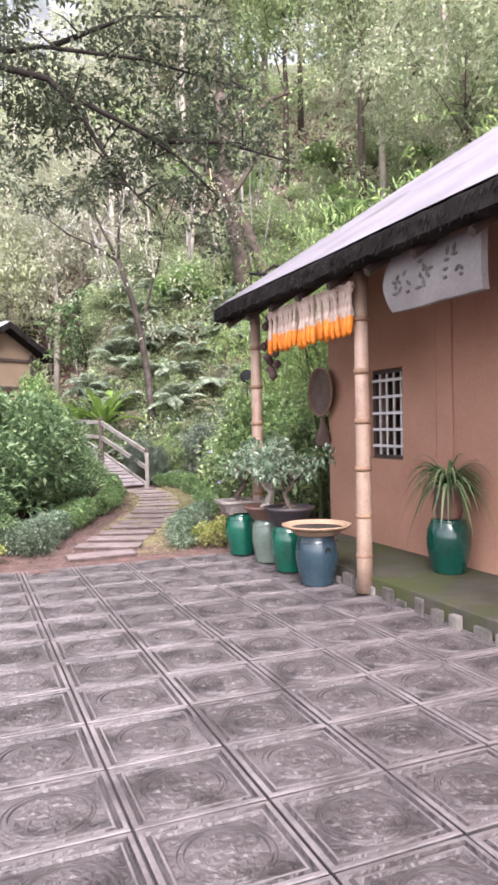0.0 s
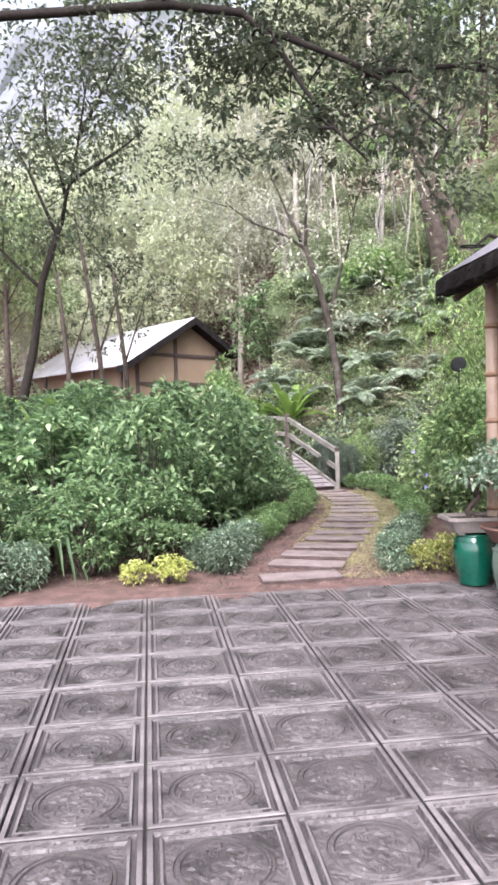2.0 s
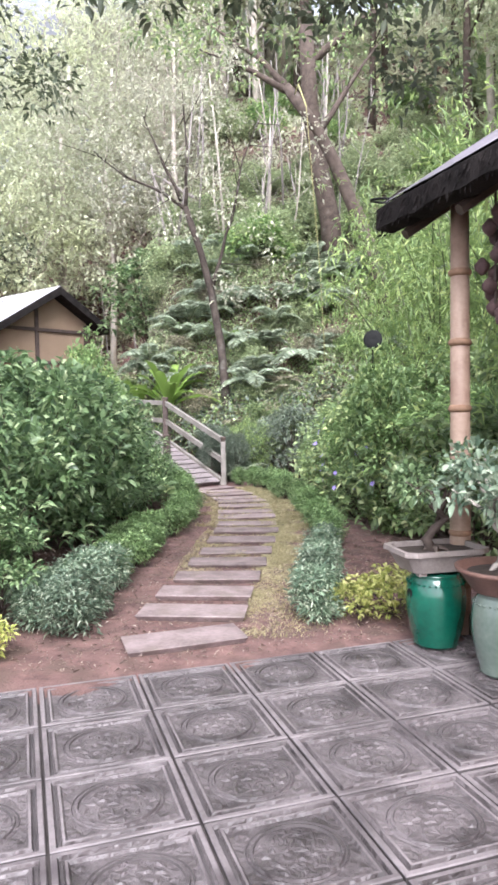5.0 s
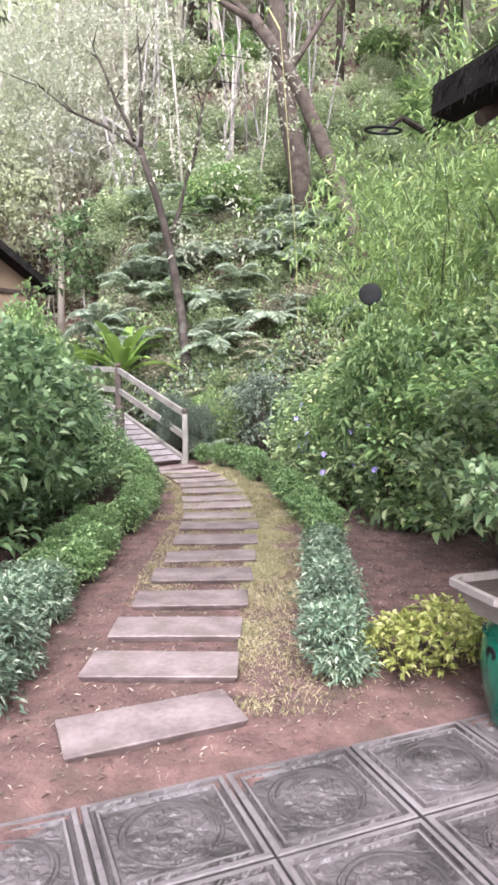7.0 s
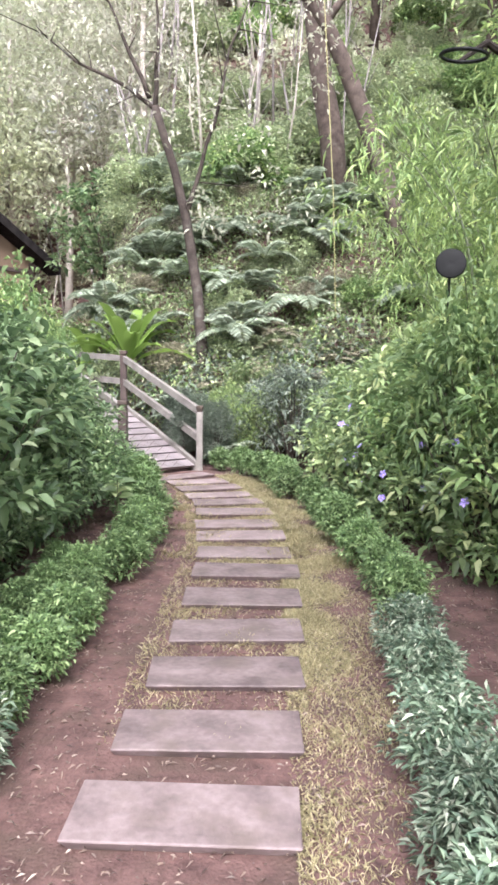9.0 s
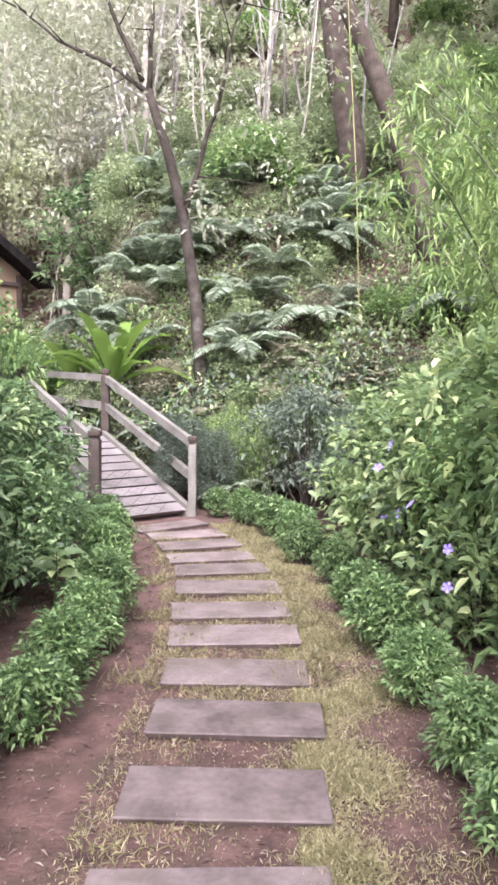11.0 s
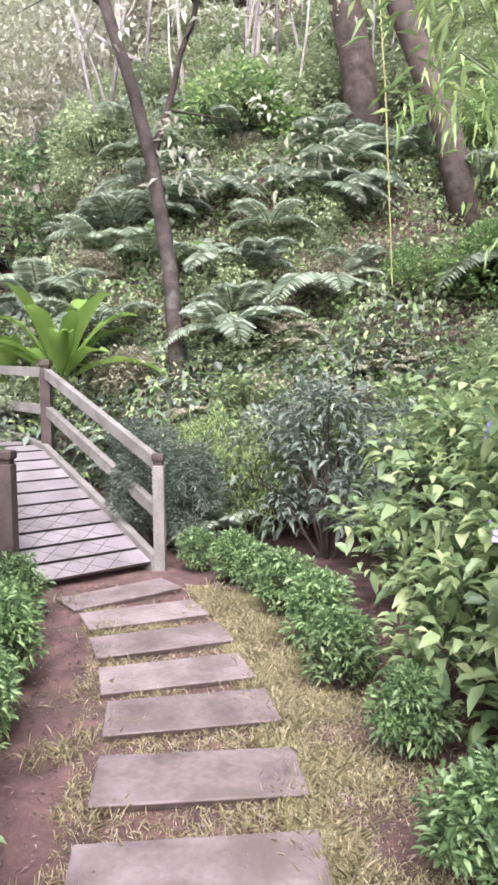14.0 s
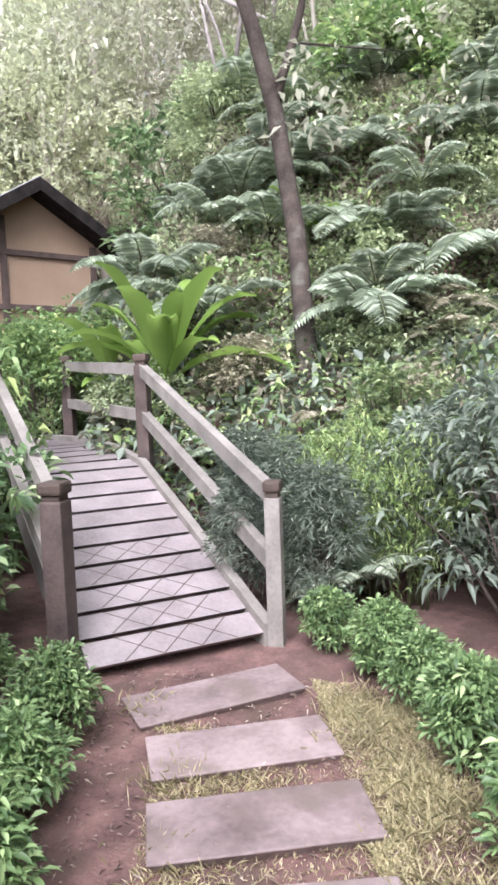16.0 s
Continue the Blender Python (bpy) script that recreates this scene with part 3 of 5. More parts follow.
# carved name board
board = thing("name_board", HM @ pose(3.02, 3.98, 2.38, 0, 0, 0), "pale weathered wooden board with faded brush writing", "sign board")
s = Shape()
nn, mm = 16, 8
for side in (0, 1):
    for j in range(mm + 1):
        zz = -0.2 + 0.4 * j / mm
        for i in range(nn + 1):
            y = -0.5 + 1.0 * i / nn
            cup = 0.05 * (1 - (zz / 0.2) ** 2)
            edge = 0.035 * math.cos(zz * 9) * (1 if i in (0,) else (-1 if i == nn else 0))
            s.v.append((-cup - (0.02 if side == 0 else -0.03), y - edge, zz + 0.008 * noise.noise((y * 5, zz * 4, 2)) * (1 if j in (0, mm) else 0)))
q = (nn + 1) * (mm + 1)
for j in range(mm):
    for i in range(nn):
        a = j * (nn + 1) + i
        s.f += [(a, a + nn + 1, a + nn + 2, a + 1), (q + a, q + a + 1, q + a + nn + 2, q + a + nn + 1)]
for i in range(nn):
    a, b = i, mm * (nn + 1) + i
    s.f += [(a, a + 1, q + a + 1, q + a), (b + 1, b, q + b, q + b + 1)]
for j in range(mm):
    a, b = j * (nn + 1), j * (nn + 1) + nn
    s.f += [(a + nn + 1, a, q + a, q + a + nn + 1), (b, b + nn + 1, q + b + nn + 1, q + b)]
part("plank", s, SIGNWOOD, board, smooth=False)
rr = random.Random(8)
for i in range(3):
    y0 = 0.28 - i * 0.28
    for q in range(9):
        s = Shape()
        z, y = rr.uniform(-0.1, 0.1), y0 + rr.uniform(-0.09, 0.09)
        cup = 0.05 * (1 - (z / 0.2) ** 2) + 0.024
        a, l = rr.choice((0.1, 1.5, 0.8, 2.4, 0.0)), rr.uniform(0.03, 0.07)
        y2, z2 = y + math.cos(a) * l, max(-0.13, min(0.13, z + math.sin(a) * l))
        cup2 = 0.05 * (1 - (z2 / 0.2) ** 2) + 0.024
        s.tube([(-cup, y, z), (-(cup + cup2) / 2 - 0.002, (y + y2) / 2, (z + z2) / 2), (-cup2, y2, z2)], [0.008, 0.014, 0.006], 6)
        part("brush_stroke", s, INK, board, "faded illegible brush character")
for y in (-0.4, 0.4):
    s = Shape()
    s.tube([(0.0, y, 0.18), (0.0, y, 0.34)], 0.006, 5)
    part("hanger", s, DARKWOOD, board)

# round tray at the house corner
tray = thing("winnowing_tray", HM @ pose(3.9, 7.24, 1.73, 0, -90, 0), "round dark woven bamboo winnowing tray on wall corner", "basket")
s = Shape()
s.lathe([(0.01, 0.0), (0.24, 0.0), (0.265, 0.01), (0.28, 0.035), (0.285, 0.04), (0.27, 0.045), (0.25, 0.018), (0.01, 0.012)], 36)
part("weave", s, BASKET, tray, smooth=True)
s = Shape()
s.tube([(0.278 * math.cos(a / 24 * 6.2832), 0.278 * math.sin(a / 24 * 6.2832), 0.04) for a in range(25)], 0.014, 6)
part("rim", s, NODE, tray)
ladle = thing("hanging_gourd", HM @ pose(3.88, 7.22, 1.08), "brown dried gourd ladle hanging on wall corner", "gourd")
s = Shape()
s.lathe([(0.01, 0.0), (0.075, 0.03), (0.095, 0.10), (0.08, 0.17), (0.045, 0.23), (0.03, 0.30), (0.022, 0.36)], 16)
part("body", s, BASKET, ladle, smooth=True)


# ---- jars and bonsai ----
def jar_shape(h, r, seg=36):
    s = Shape()
    s.lathe([(r * 0.72, 0), (r * 0.76, 0.012), (r * 0.74, 0.03), (r * 0.86, h * 0.2), (r * 0.99, h * 0.5), (r, h * 0.66), (r * 0.95, h * 0.82), (r * 0.84, h * 0.93), (r * 0.80, h * 0.955), (r * 0.82, h * 0.97), (r * 0.78, h)], seg)
    return s


def garden_stool(x, y, material, h, r, label, hole=True, rz=0):
    root = thing("ceramic_drum_stool", pose(x, y, 0, 0, 0, rz), label, "garden stool", "row of ceramic stools")
    part("body", jar_shape(h, r), material, root, smooth=True)
    for k in range(30):
        a = k * 6.2832 / 30
        s = Shape()
        s.lathe([(0.003, -0.006), (0.010, -0.002), (0.010, 0.002), (0.003, 0.006)], 6)
        part("stud", s, material, root, m=pose(r * 0.925 * math.cos(a), r * 0.925 * math.sin(a), h * 0.865))
    if hole:
        # Hand holes are not pierced; black discs paint in their dark inside.
        for a in (0, math.pi):
            s = Shape()
            s.lathe([(0.028, -0.004), (0.030, 0.0), (0.026, 0.004), (0.002, 0.001)], 14)
            part("hand_hole", s, BLACK, root, "black disc painted as the dark of a hand hole", m=pose(r * 0.97 * math.cos(a), r * 0.97 * math.sin(a), h * 0.72, 0, 90, math.degrees(a)))
    return root


def tray_pot(x, y, z, w, d, h, material, label, rz):
    root = thing("bonsai_tray", pose(x, y, z, 0, 0, rz), label, "bonsai pot")
    s = Shape()
    top, bot = 1.0, 0.72
    def ringpts(k, zz):
        c = 0.22
        pts = [(1, -1 + c), (1, 1 - c), (1 - c, 1), (-1 + c, 1), (-1, 1 - c), (-1, -1 + c), (-1 + c, -1), (1 - c, -1)]
        return [(px * w / 2 * k, py * d / 2 * k, zz) for px, py in pts]
    rings = [ringpts(bot, 0.02), ringpts(0.93, h - 0.03), ringpts(1.02, h - 0.028), ringpts(1.02, h), ringpts(0.92, h), ringpts(0.9, h - 0.035)]
    for rg in rings:
        s.v += rg
    for j in range(5):
        for i in range(8):
            s.f.append((j * 8 + i, j * 8 + (i + 1) % 8, (j + 1) * 8 + (i + 1) % 8, (j + 1) * 8 + i))
    s.f += [tuple(range(8))[::-1]]
    part("pot", s, material, root)
    s = Shape()
    s.add(ringpts(0.9, h - 0.03), [tuple(range(8))])
    part("soil", s, EARTH, root)
    for px in (-1, 1):
        for py in (-1, 1):
            s = Shape()
            s.box(px * w * 0.27 - 0.025, px * w * 0.27 + 0.025, py * d * 0.27 - 0.02, py * d * 0.27 + 0.02, 0, 0.03, 0.004)
            part("foot", s, material, root)
    return root


def bonsai(x, y, z, seed, H, R, material, bark, label, trunk=0.03, clumps=9, per=70, size=0.055):
    rng = np.random.default_rng(seed)
    root = thing("bonsai_tree", pose(x, y, z), label, "bonsai")
    s = Shape()
    p = [(0, 0, -0.03)]
    for i in range(1, 6):
        p.append((0.05 * math.sin(i * 1.7 + seed), 0.05 * math.cos(i * 2.1 + seed), H * 0.6 * i / 5))
    s.tube(p, [trunk * (1 - 0.12 * i) for i in range(6)], 8)
    for i in range(4):
        a = i * 1.57 + seed
        s.tube([(0, 0, 0.02), (0.05 * math.cos(a), 0.05 * math.sin(a), 0.015), (0.09 * math.cos(a), 0.09 * math.sin(a), -0.02)], [trunk * 0.6, trunk * 0.4, 0.006], 6)
    cs, rs = [], []
    for i in range(clumps):
        a, q = rng.uniform(0, 6.283), rng.uniform(0.2, 1)
        c = (math.cos(a) * R * rng.uniform(0.3, 1), math.sin(a) * R * rng.uniform(0.3, 1), H * (0.45 + 0.55 * q))
        cs.append(c)
        rs.append(R * 0.42 * rng.uniform(0.7, 1.2))
        k = p[2 + i % 4]
        s.tube([k, ((k[0] + c[0]) / 2, (k[1] + c[1]) / 2, (k[2] + c[2]) / 2 + 0.03), c], [trunk * 0.4, trunk * 0.25, 0.003], 5)
    part("trunk", s, bark, root, smooth=True)
    P, D, L, W = clump_leaves(rng, cs, rs, per, size, 0.5)
    obj("foliage", leaf_mesh("foliage", P, D, L, W, material, rng, rich=True), None, parent=root)
    return root


garden_stool(-0.10, 7.55, GREENGLAZE, 0.43, 0.175, "green glazed ceramic drum stool under a grey bonsai tray", rz=200)
garden_stool(0.17, 7.10, CELADON, 0.43, 0.165, "grey celadon ceramic drum stool under a brown pot", hole=False)
garden_stool(0.36, 6.63, GREENGLAZE, 0.43, 0.175, "green glazed ceramic drum stool under a dark pot", hole=False)
garden_stool(0.56, 6.04, BLUEGLAZE, 0.43, 0.185, "slate blue glazed ceramic drum stool under a tan bowl", rz=-65)
tray_pot(-0.10, 7.55, 0.43, 0.52, 0.36, 0.15, GREYCLAY, "grey clay bonsai tray on green stool", 18)
bonsai(-0.10, 7.55, 0.55, 3, 0.55, 0.26, L_DARK, BARK, "small dark-leaved bonsai with gnarled trunk", 0.035)


def round_bowl(x, y, z, r, h, material, label):
    root = thing("round_bonsai_bowl", pose(x, y, z), label, "bonsai pot")
    s = Shape()
    s.lathe([(r * 0.62, 0), (r * 0.66, 0.015), (r * 0.9, h * 0.75), (r * 0.98, h * 0.85), (r, h), (r * 0.92, h), (r * 0.88, h - 0.03)], 36)
    part("bowl", s, material, root, smooth=True)
    s = Shape()
    s.lathe([(r * 0.87, h - 0.035), (r * 0.5, h - 0.02), (0.01, h - 0.01)], 24)
    part("soil", s, EARTH, root)
    return root


round_bowl(0.17, 7.10, 0.43, 0.25, 0.13, TERRA, "brown clay bonsai bowl on celadon stool")
bonsai(0.17, 7.10, 0.55, 5, 0.62, 0.32, L_VARI, BARKPALE, "pale twisted-root bonsai with light green leaves", 0.045, 12)
round_bowl(0.36, 6.63, 0.43, 0.24, 0.17, DARKPOT, "dark glazed bonsai pot on green stool")
bonsai(0.36, 6.63, 0.58, 8, 0.55, 0.33, L_VARI, BARK, "low leafy bonsai with pale green leaves", 0.03, 12)
round_bowl(0.56, 6.04, 0.43, 0.30, 0.085, TANCLAY, "wide tan clay bowl on blue stool")

# jar with arching plant on the porch
px, py = to_world(3.70, 4.75)
root = thing("ceramic_jar", pose(px, py, 0.13), "deep green glazed ceramic jar standing on the porch", "jar")
part("body", jar_shape(0.44, 0.18), TEALGLAZE, root, smooth=True)
root = thing("clay_planter", pose(px, py, 0.57), "brown clay planter standing on green jar", "planter")
s = Shape()
s.lathe([(0.09, 0), (0.10, 0.02), (0.125, 0.24), (0.14, 0.25), (0.14, 0.28), (0.125, 0.28), (0.12, 0.24)], 28)
part("pot", s, TERRA, root, smooth=True)
s = Shape()
s.lathe([(0.118, 0.24), (0.01, 0.25)], 16)
part("soil", s, EARTH, root)


def arching_plant(x, y, z, seed, n, length, width, material, label, name="arching_leaf_plant", rise=0.55, category="plant"):
    """Strap leaves that rise and bend over."""
    rng = np.random.default_rng(seed)
    root = thing(name, pose(x, y, z), label, category)
    s = Shape()
    for i in range(n):
        a, l = rng.uniform(0, 6.283), length * rng.uniform(0.6, 1.15)
        r0 = rise * rng.uniform(0.5, 1.2)
        w = width * rng.uniform(0.7, 1.2)
        vs = []
        for k in range(7):
            q = k / 6
            out, up = l * (q * 0.75), l * (r0 * 1.6 * q - 1.35 * q * q * (1.2 - 0.3 * r0))
            ww = w * math.sin(math.pi * (0.12 + 0.86 * q)) * 0.5
            cx, cy = math.cos(a) * out, math.sin(a) * out
            vs += [(cx - math.sin(a) * ww, cy + math.cos(a) * ww, up + ww * 0.4), (cx, cy, up), (cx + math.sin(a) * ww, cy - math.cos(a) * ww, up + ww * 0.4)]
        s.add(vs, [(k * 3 + j, k * 3 + j + 1, k * 3 + j + 4, k * 3 + j + 3) for k in range(6) for j in (0, 1)])
    part("foliage", s, material, root)
    return root


arching_plant(px, py, 0.82, 3, 130, 0.50, 0.022, L_DARK, "arching narrow-leaved green plant in clay planter", rise=0.85)

# ---- far hut ----
rx, ry = -0.82, 0.57
HH = Matrix.Translation((-7.93, 23.8, 0)) @ Matrix(((rx, -ry, 0, 0), (ry, rx, 0, 0), (0, 0, 1, 0), (0, 0, 0, 1)))
hut = thing("farm_hut", HH, "ochre plastered farm hut with pale grey gable roof", "hut")
HL, PZ, SZ = 8.2, 5.0, 0.60
wall_w, wall_e, g = 2.1, 1.25, 0.45
top = PZ - 0.12
s = Shape()
s.add([(g, -wall_e, 0.3), (g, wall_w, 0.3), (g, wall_w, top - wall_w * SZ), (g, 0, top), (g, -wall_e, top - wall_e * SZ),
       (HL - g, -wall_e, 0.3), (HL - g, wall_w, 0.3), (HL - g, wall_w, top - wall_w * SZ), (HL - g, 0, top), (HL - g, -wall_e, top - wall_e * SZ)],
      [(0, 1, 2, 3, 4), (9, 8, 7, 6, 5), (0, 4, 9, 5), (1, 6, 7, 2)])
part("wall", s, HUTWALL, hut)
for sy, HW in ((1, 2.75), (-1, 1.75)):
    s = Shape()
    s.add([(0, 0, PZ), (HL, 0, PZ), (HL, sy * HW, PZ - HW * SZ), (0, sy * HW, PZ - HW * SZ), (0, 0, PZ - 0.05), (HL, 0, PZ - 0.05), (HL, sy * HW, PZ - HW * SZ - 0.05), (0, sy * HW, PZ - HW * SZ - 0.05)],
          [(0, 1, 2, 3), (4, 7, 6, 5), (0, 3, 7, 4), (1, 5, 6, 2), (2, 6, 7, 3)])
    part("roof_slope", s, HUTROOF, hut)
    s = Shape()
    s.add([(-0.03, 0, PZ - 0.02), (-0.03, sy * (HW + 0.03), PZ - 0.02 - HW * SZ), (-0.03, sy * (HW + 0.03), PZ - 0.25 - HW * SZ), (-0.03, 0, PZ - 0.25),
           (0.5, 0, PZ - 0.06), (0.5, sy * (HW + 0.03), PZ - 0.06 - HW * SZ), (0.5, sy * (HW + 0.03), PZ - 0.25 - HW * SZ), (0.5, 0, PZ - 0.25)],
          [(0, 1, 2, 3), (4, 7, 6, 5), (0, 4, 5, 1), (3, 2, 6, 7), (1, 5, 6, 2)])
    part("bargeboard", s, THATCH, hut, "dark thatched gable edge")
for z, w, w2 in ((top - 1.15, 1.75, 1.25), (top - 2.1, 2.1, 1.25)):
    s = Shape()
    s.box(g - 0.06, g + 0.02, -w2, w, z - 0.05, z + 0.05, 0.01)
    part("beam", s, POSTWOOD, hut)
for y in (0.55, -1.2, 2.05):
    s = Shape()
    s.box(g - 0.045, g + 0.02, y - 0.06, y + 0.06, 0.4, top - abs(y) * SZ - 0.2, 0.01)
    part("stud_post", s, POSTWOOD, hut)
for i in range(5):
    s = Shape()
    x = 0.5 + i * 1.8
    s.tube([(x, 2.62, 0.2), (x, 2.62, PZ - 2.62 * SZ - 0.05)], 0.07, 8)
    part("veranda_post", s, DARKWOOD, hut)
# No opening is cut: a dark slab on the wall paints in the shade.
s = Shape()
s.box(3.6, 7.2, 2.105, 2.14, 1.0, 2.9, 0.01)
part("door_opening", s, ROOM_SHADE, hut, "dark slab on the long wall, painted as shaded openings")

# ---- bridge ----
BR, BL = Vector((-2.34, 15.91, 0)), Vector((-3.08, 15.29, 0))
d1 = Vector((-0.642, 0.767, 0))
d2 = Vector((-0.75, 0.66, 0)).normalized()
nrm = Vector((0.767, 0.642, 0))
bridge = thing("footbridge", pose(0, 0, 0), "arched wooden footbridge with pinkish worn deck boards and rails", "bridge")


def deck_point(q):
    """Middle of the deck q metres along it."""
    mid = (BR + BL) / 2
    if q <= 2.1:
        p = mid + d1 * q
        z = 0.02 + 0.35 * q - 0.008 * q * q
    else:
        p = mid + d1 * 2.1 + d2 * (q - 2.1)
        e = q - 2.1
        z = 0.72 + 0.18 * e - 0.085 * e * e if e < 1.05 else 0.815 - 0.02 * (e - 1.05)
    return Vector((p.x, p.y, z + 0.05))


for i in range(22):
    q0, q1 = i * 0.205 + 0.008, (i + 1) * 0.205 - 0.024
    p0, p1 = deck_point(q0), deck_point(q1)
    s = Shape()
    hw = 0.475
    t = (p1 - p0).normalized()
    side = nrm if q0 < 2.1 else Vector((-d2.y, d2.x, 0)) * -1
    up = side.cross(t).normalized()
    vs = []
    rr = random.Random(i)
    jit = [rr.uniform(-0.008, 0.008) for _ in range(2)]
    for zz in (-0.045, 0.0):
        for p in (p0, p1):
            for sgn, j in ((-1, jit[0]), (1, jit[1])):
                back = t * ((0.035 if p is p0 else -0.035) if zz < 0 else 0.0)
                vs.append(tuple(p + back + side * (sgn * hw + j) + up * zz))
    s.add(vs, [(0, 2, 3, 1), (4, 5, 7, 6), (0, 1, 5, 4), (2, 6, 7, 3), (0, 4, 6, 2), (1, 3, 7, 5)])
    plank = part("deck_board", s, DECK, bridge)
    if i < 5:
        s = Shape()
        w = 0.0045
        for c in range(5):
            for sg in (-1, 1):
                m0 = -0.4 + c * 0.2
                a = p0 + side * (m0 - sg * 0.1) + up * 0.002
                b = p1 + side * (m0 + sg * 0.1) + up * 0.002
                if abs(m0) + 0.1 < hw:
                    s.add([tuple(a - side * w), tuple(a + side * w), tuple(b + side * w), tuple(b - side * w)], [(0, 1, 2, 3)])
        part("groove", s, DARKWOOD, plank, "dark crossing anti-slip groove")

for sgn in (-1, 1):
    s = Shape()
    n0 = []
    for i in range(23):
        q = i * 0.205
        side = nrm if q < 2.1 else Vector((d2.y, -d2.x, 0))
        p = deck_point(max(q, 0.22 if sgn < 0 else 0.0)) + side * sgn * (0.50 if sgn < 0 else 0.475)
        n0.append(p)
    vs = []
    for p in n0:
        vs += [tuple(p + nrm * x + Vector((0, 0, z))) for x, z in ((-0.03, -0.14), (0.03, -0.14), (0.03, 0.05), (-0.03, 0.05))]
    s.add(vs, [(j * 4 + k, j * 4 + (k + 1) % 4, j * 4 + 4 + (k + 1) % 4, j * 4 + 4 + k) for j in range(22) for k in range(4)] + [(3, 2, 1, 0), (88, 89, 90, 91)])
    part("stringer", s, GREYWOOD, bridge, "pale weathered side beam")


def bridge_post(p, h, below=0.3, r=0.05, wood=None):
    wood = wood or POSTWOOD
    root = part("post", Shape(), wood, bridge)
    s = Shape()
    s.box(p.x - r, p.x + r, p.y - r, p.y + r, p.z - below, p.z + h - 0.09, 0.008)
    me = s.mesh("post", wood)
    root.data = me
    s = Shape()
    s.box(p.x - r * 0.8, p.x + r * 0.8, p.y - r * 0.8, p.y + r * 0.8, p.z + h - 0.09, p.z + h - 0.06)
    s.box(p.x - r * 1.12, p.x + r * 1.12, p.y - r * 1.12, p.y + r * 1.12, p.z + h - 0.06, p.z + h, 0.016)
    part("cap", s, DARKWOOD, root, "dark rounded post cap")
    return Vector((p.x, p.y, p.z))


def rail(a, b, h, w=0.03, t=0.045):
    s = Shape()
    a, b = a + Vector((0, 0, h)), b + Vector((0, 0, h))
    d = (b - a).normalized()
    side = d.cross(Vector((0, 0, 1))).normalized()
    up = side.cross(d)
    vs = [tuple(p + side * sx * w + up * sz * t) for p in (a, b) for sx, sz in ((-1, -1), (1, -1), (1, 1), (-1, 1))]
    s.add(vs, [(k, (k + 1) % 4, 4 + (k + 1) % 4, 4 + k) for k in range(4)] + [(3, 2, 1, 0), (4, 5, 6, 7)])
    part("rail", s, GREYWOOD, bridge, "pale grey weathered handrail")


side2 = Vector((d2.y, -d2.x, 0))
R0 = bridge_post(deck_point(0.0) + nrm * 0.52, 0.80, r=0.042, wood=GREYWOOD)
R1 = bridge_post(deck_point(2.12) + nrm * 0.53, 0.84)
R2 = bridge_post(deck_point(3.75) + side2 * 0.57, 0.82)
L0 = bridge_post(deck_point(0.12) - nrm * 0.56, 0.84, r=0.055)
L1 = bridge_post(deck_point(2.12) - nrm * 0.57, 0.84)
L2 = bridge_post(deck_point(3.75) - side2 * 0.57, 0.82)
for a, b in ((R0, R1), (R1, R2), (L0, L1), (L1, L2)):
    rail(a, b, 0.72)
    rail(a, b, 0.36)

# ---- trees ----
def branch_tube(s, pts, r0, r1, seg=8):
    n = len(pts)
    s.tube(pts, [r0 + (r1 - r0) * i / (n - 1) for i in range(n)], seg)


def crown(rng, ends, per, size, ratio, spread, sub=3):
    cs, rs = [], []
    for e in ends:
        for k in range(sub):
            cs.append(tuple(np.array(e) + rng.normal(0, spread, 3) * np.array([1, 1, 0.7])))
            rs.append(spread * rng.uniform(0.5, 1.0))
    return clump_leaves(rng, cs, rs, per, size, ratio, 0.7, 0.6)


# overhanging tree beside the patio
rng = np.random.default_rng(21)
tree = thing("overhanging_tree", pose(0, 0, 0), "dark-leaved tree whose long boughs hang over the patio", "tree")
s = Shape()
branch_tube(s, [(-5.6, 5.6, -0.1), (-5.5, 5.7, 1.5), (-5.3, 5.9, 3.2), (-5.3, 6.1, 5.0), (-5.0, 6.3, 7.2)], 0.2, 0.09, 12)
boughs = [
    [(-5.35, 6.0, 4.2), (-4.12, 7.0, 5.12), (-2.5, 7.0, 4.95), (-1.88, 7.0, 4.78), (-1.6, 7.0, 4.48), (-1.40, 7.0, 4.12), (-1.12, 7.0, 3.72), (-0.88, 7.0, 3.46)],
    [(-1.75, 7.0, 4.65), (-1.05, 7.05, 4.30), (-0.66, 7.1, 4.05), (-0.25, 7.1, 3.63)],
    [(-2.9, 7.0, 4.98), (-2.0, 7.2, 5.2), (-1.0, 7.4, 5.15), (0.1, 7.5, 4.85)],
    [(-1.9, 7.2, 5.2), (-1.2, 7.6, 5.7), (-0.4, 7.8, 5.8)],
    [(-4.6, 6.6, 4.8), (-3.9, 6.8, 5.6), (-2.9, 7.2, 6.2), (-1.8, 7.5, 6.4)],
    [(-0.9, 7.1, 4.2), (-0.2, 7.3, 4.25), (0.4, 7.4, 4.1)],
]
ends = []
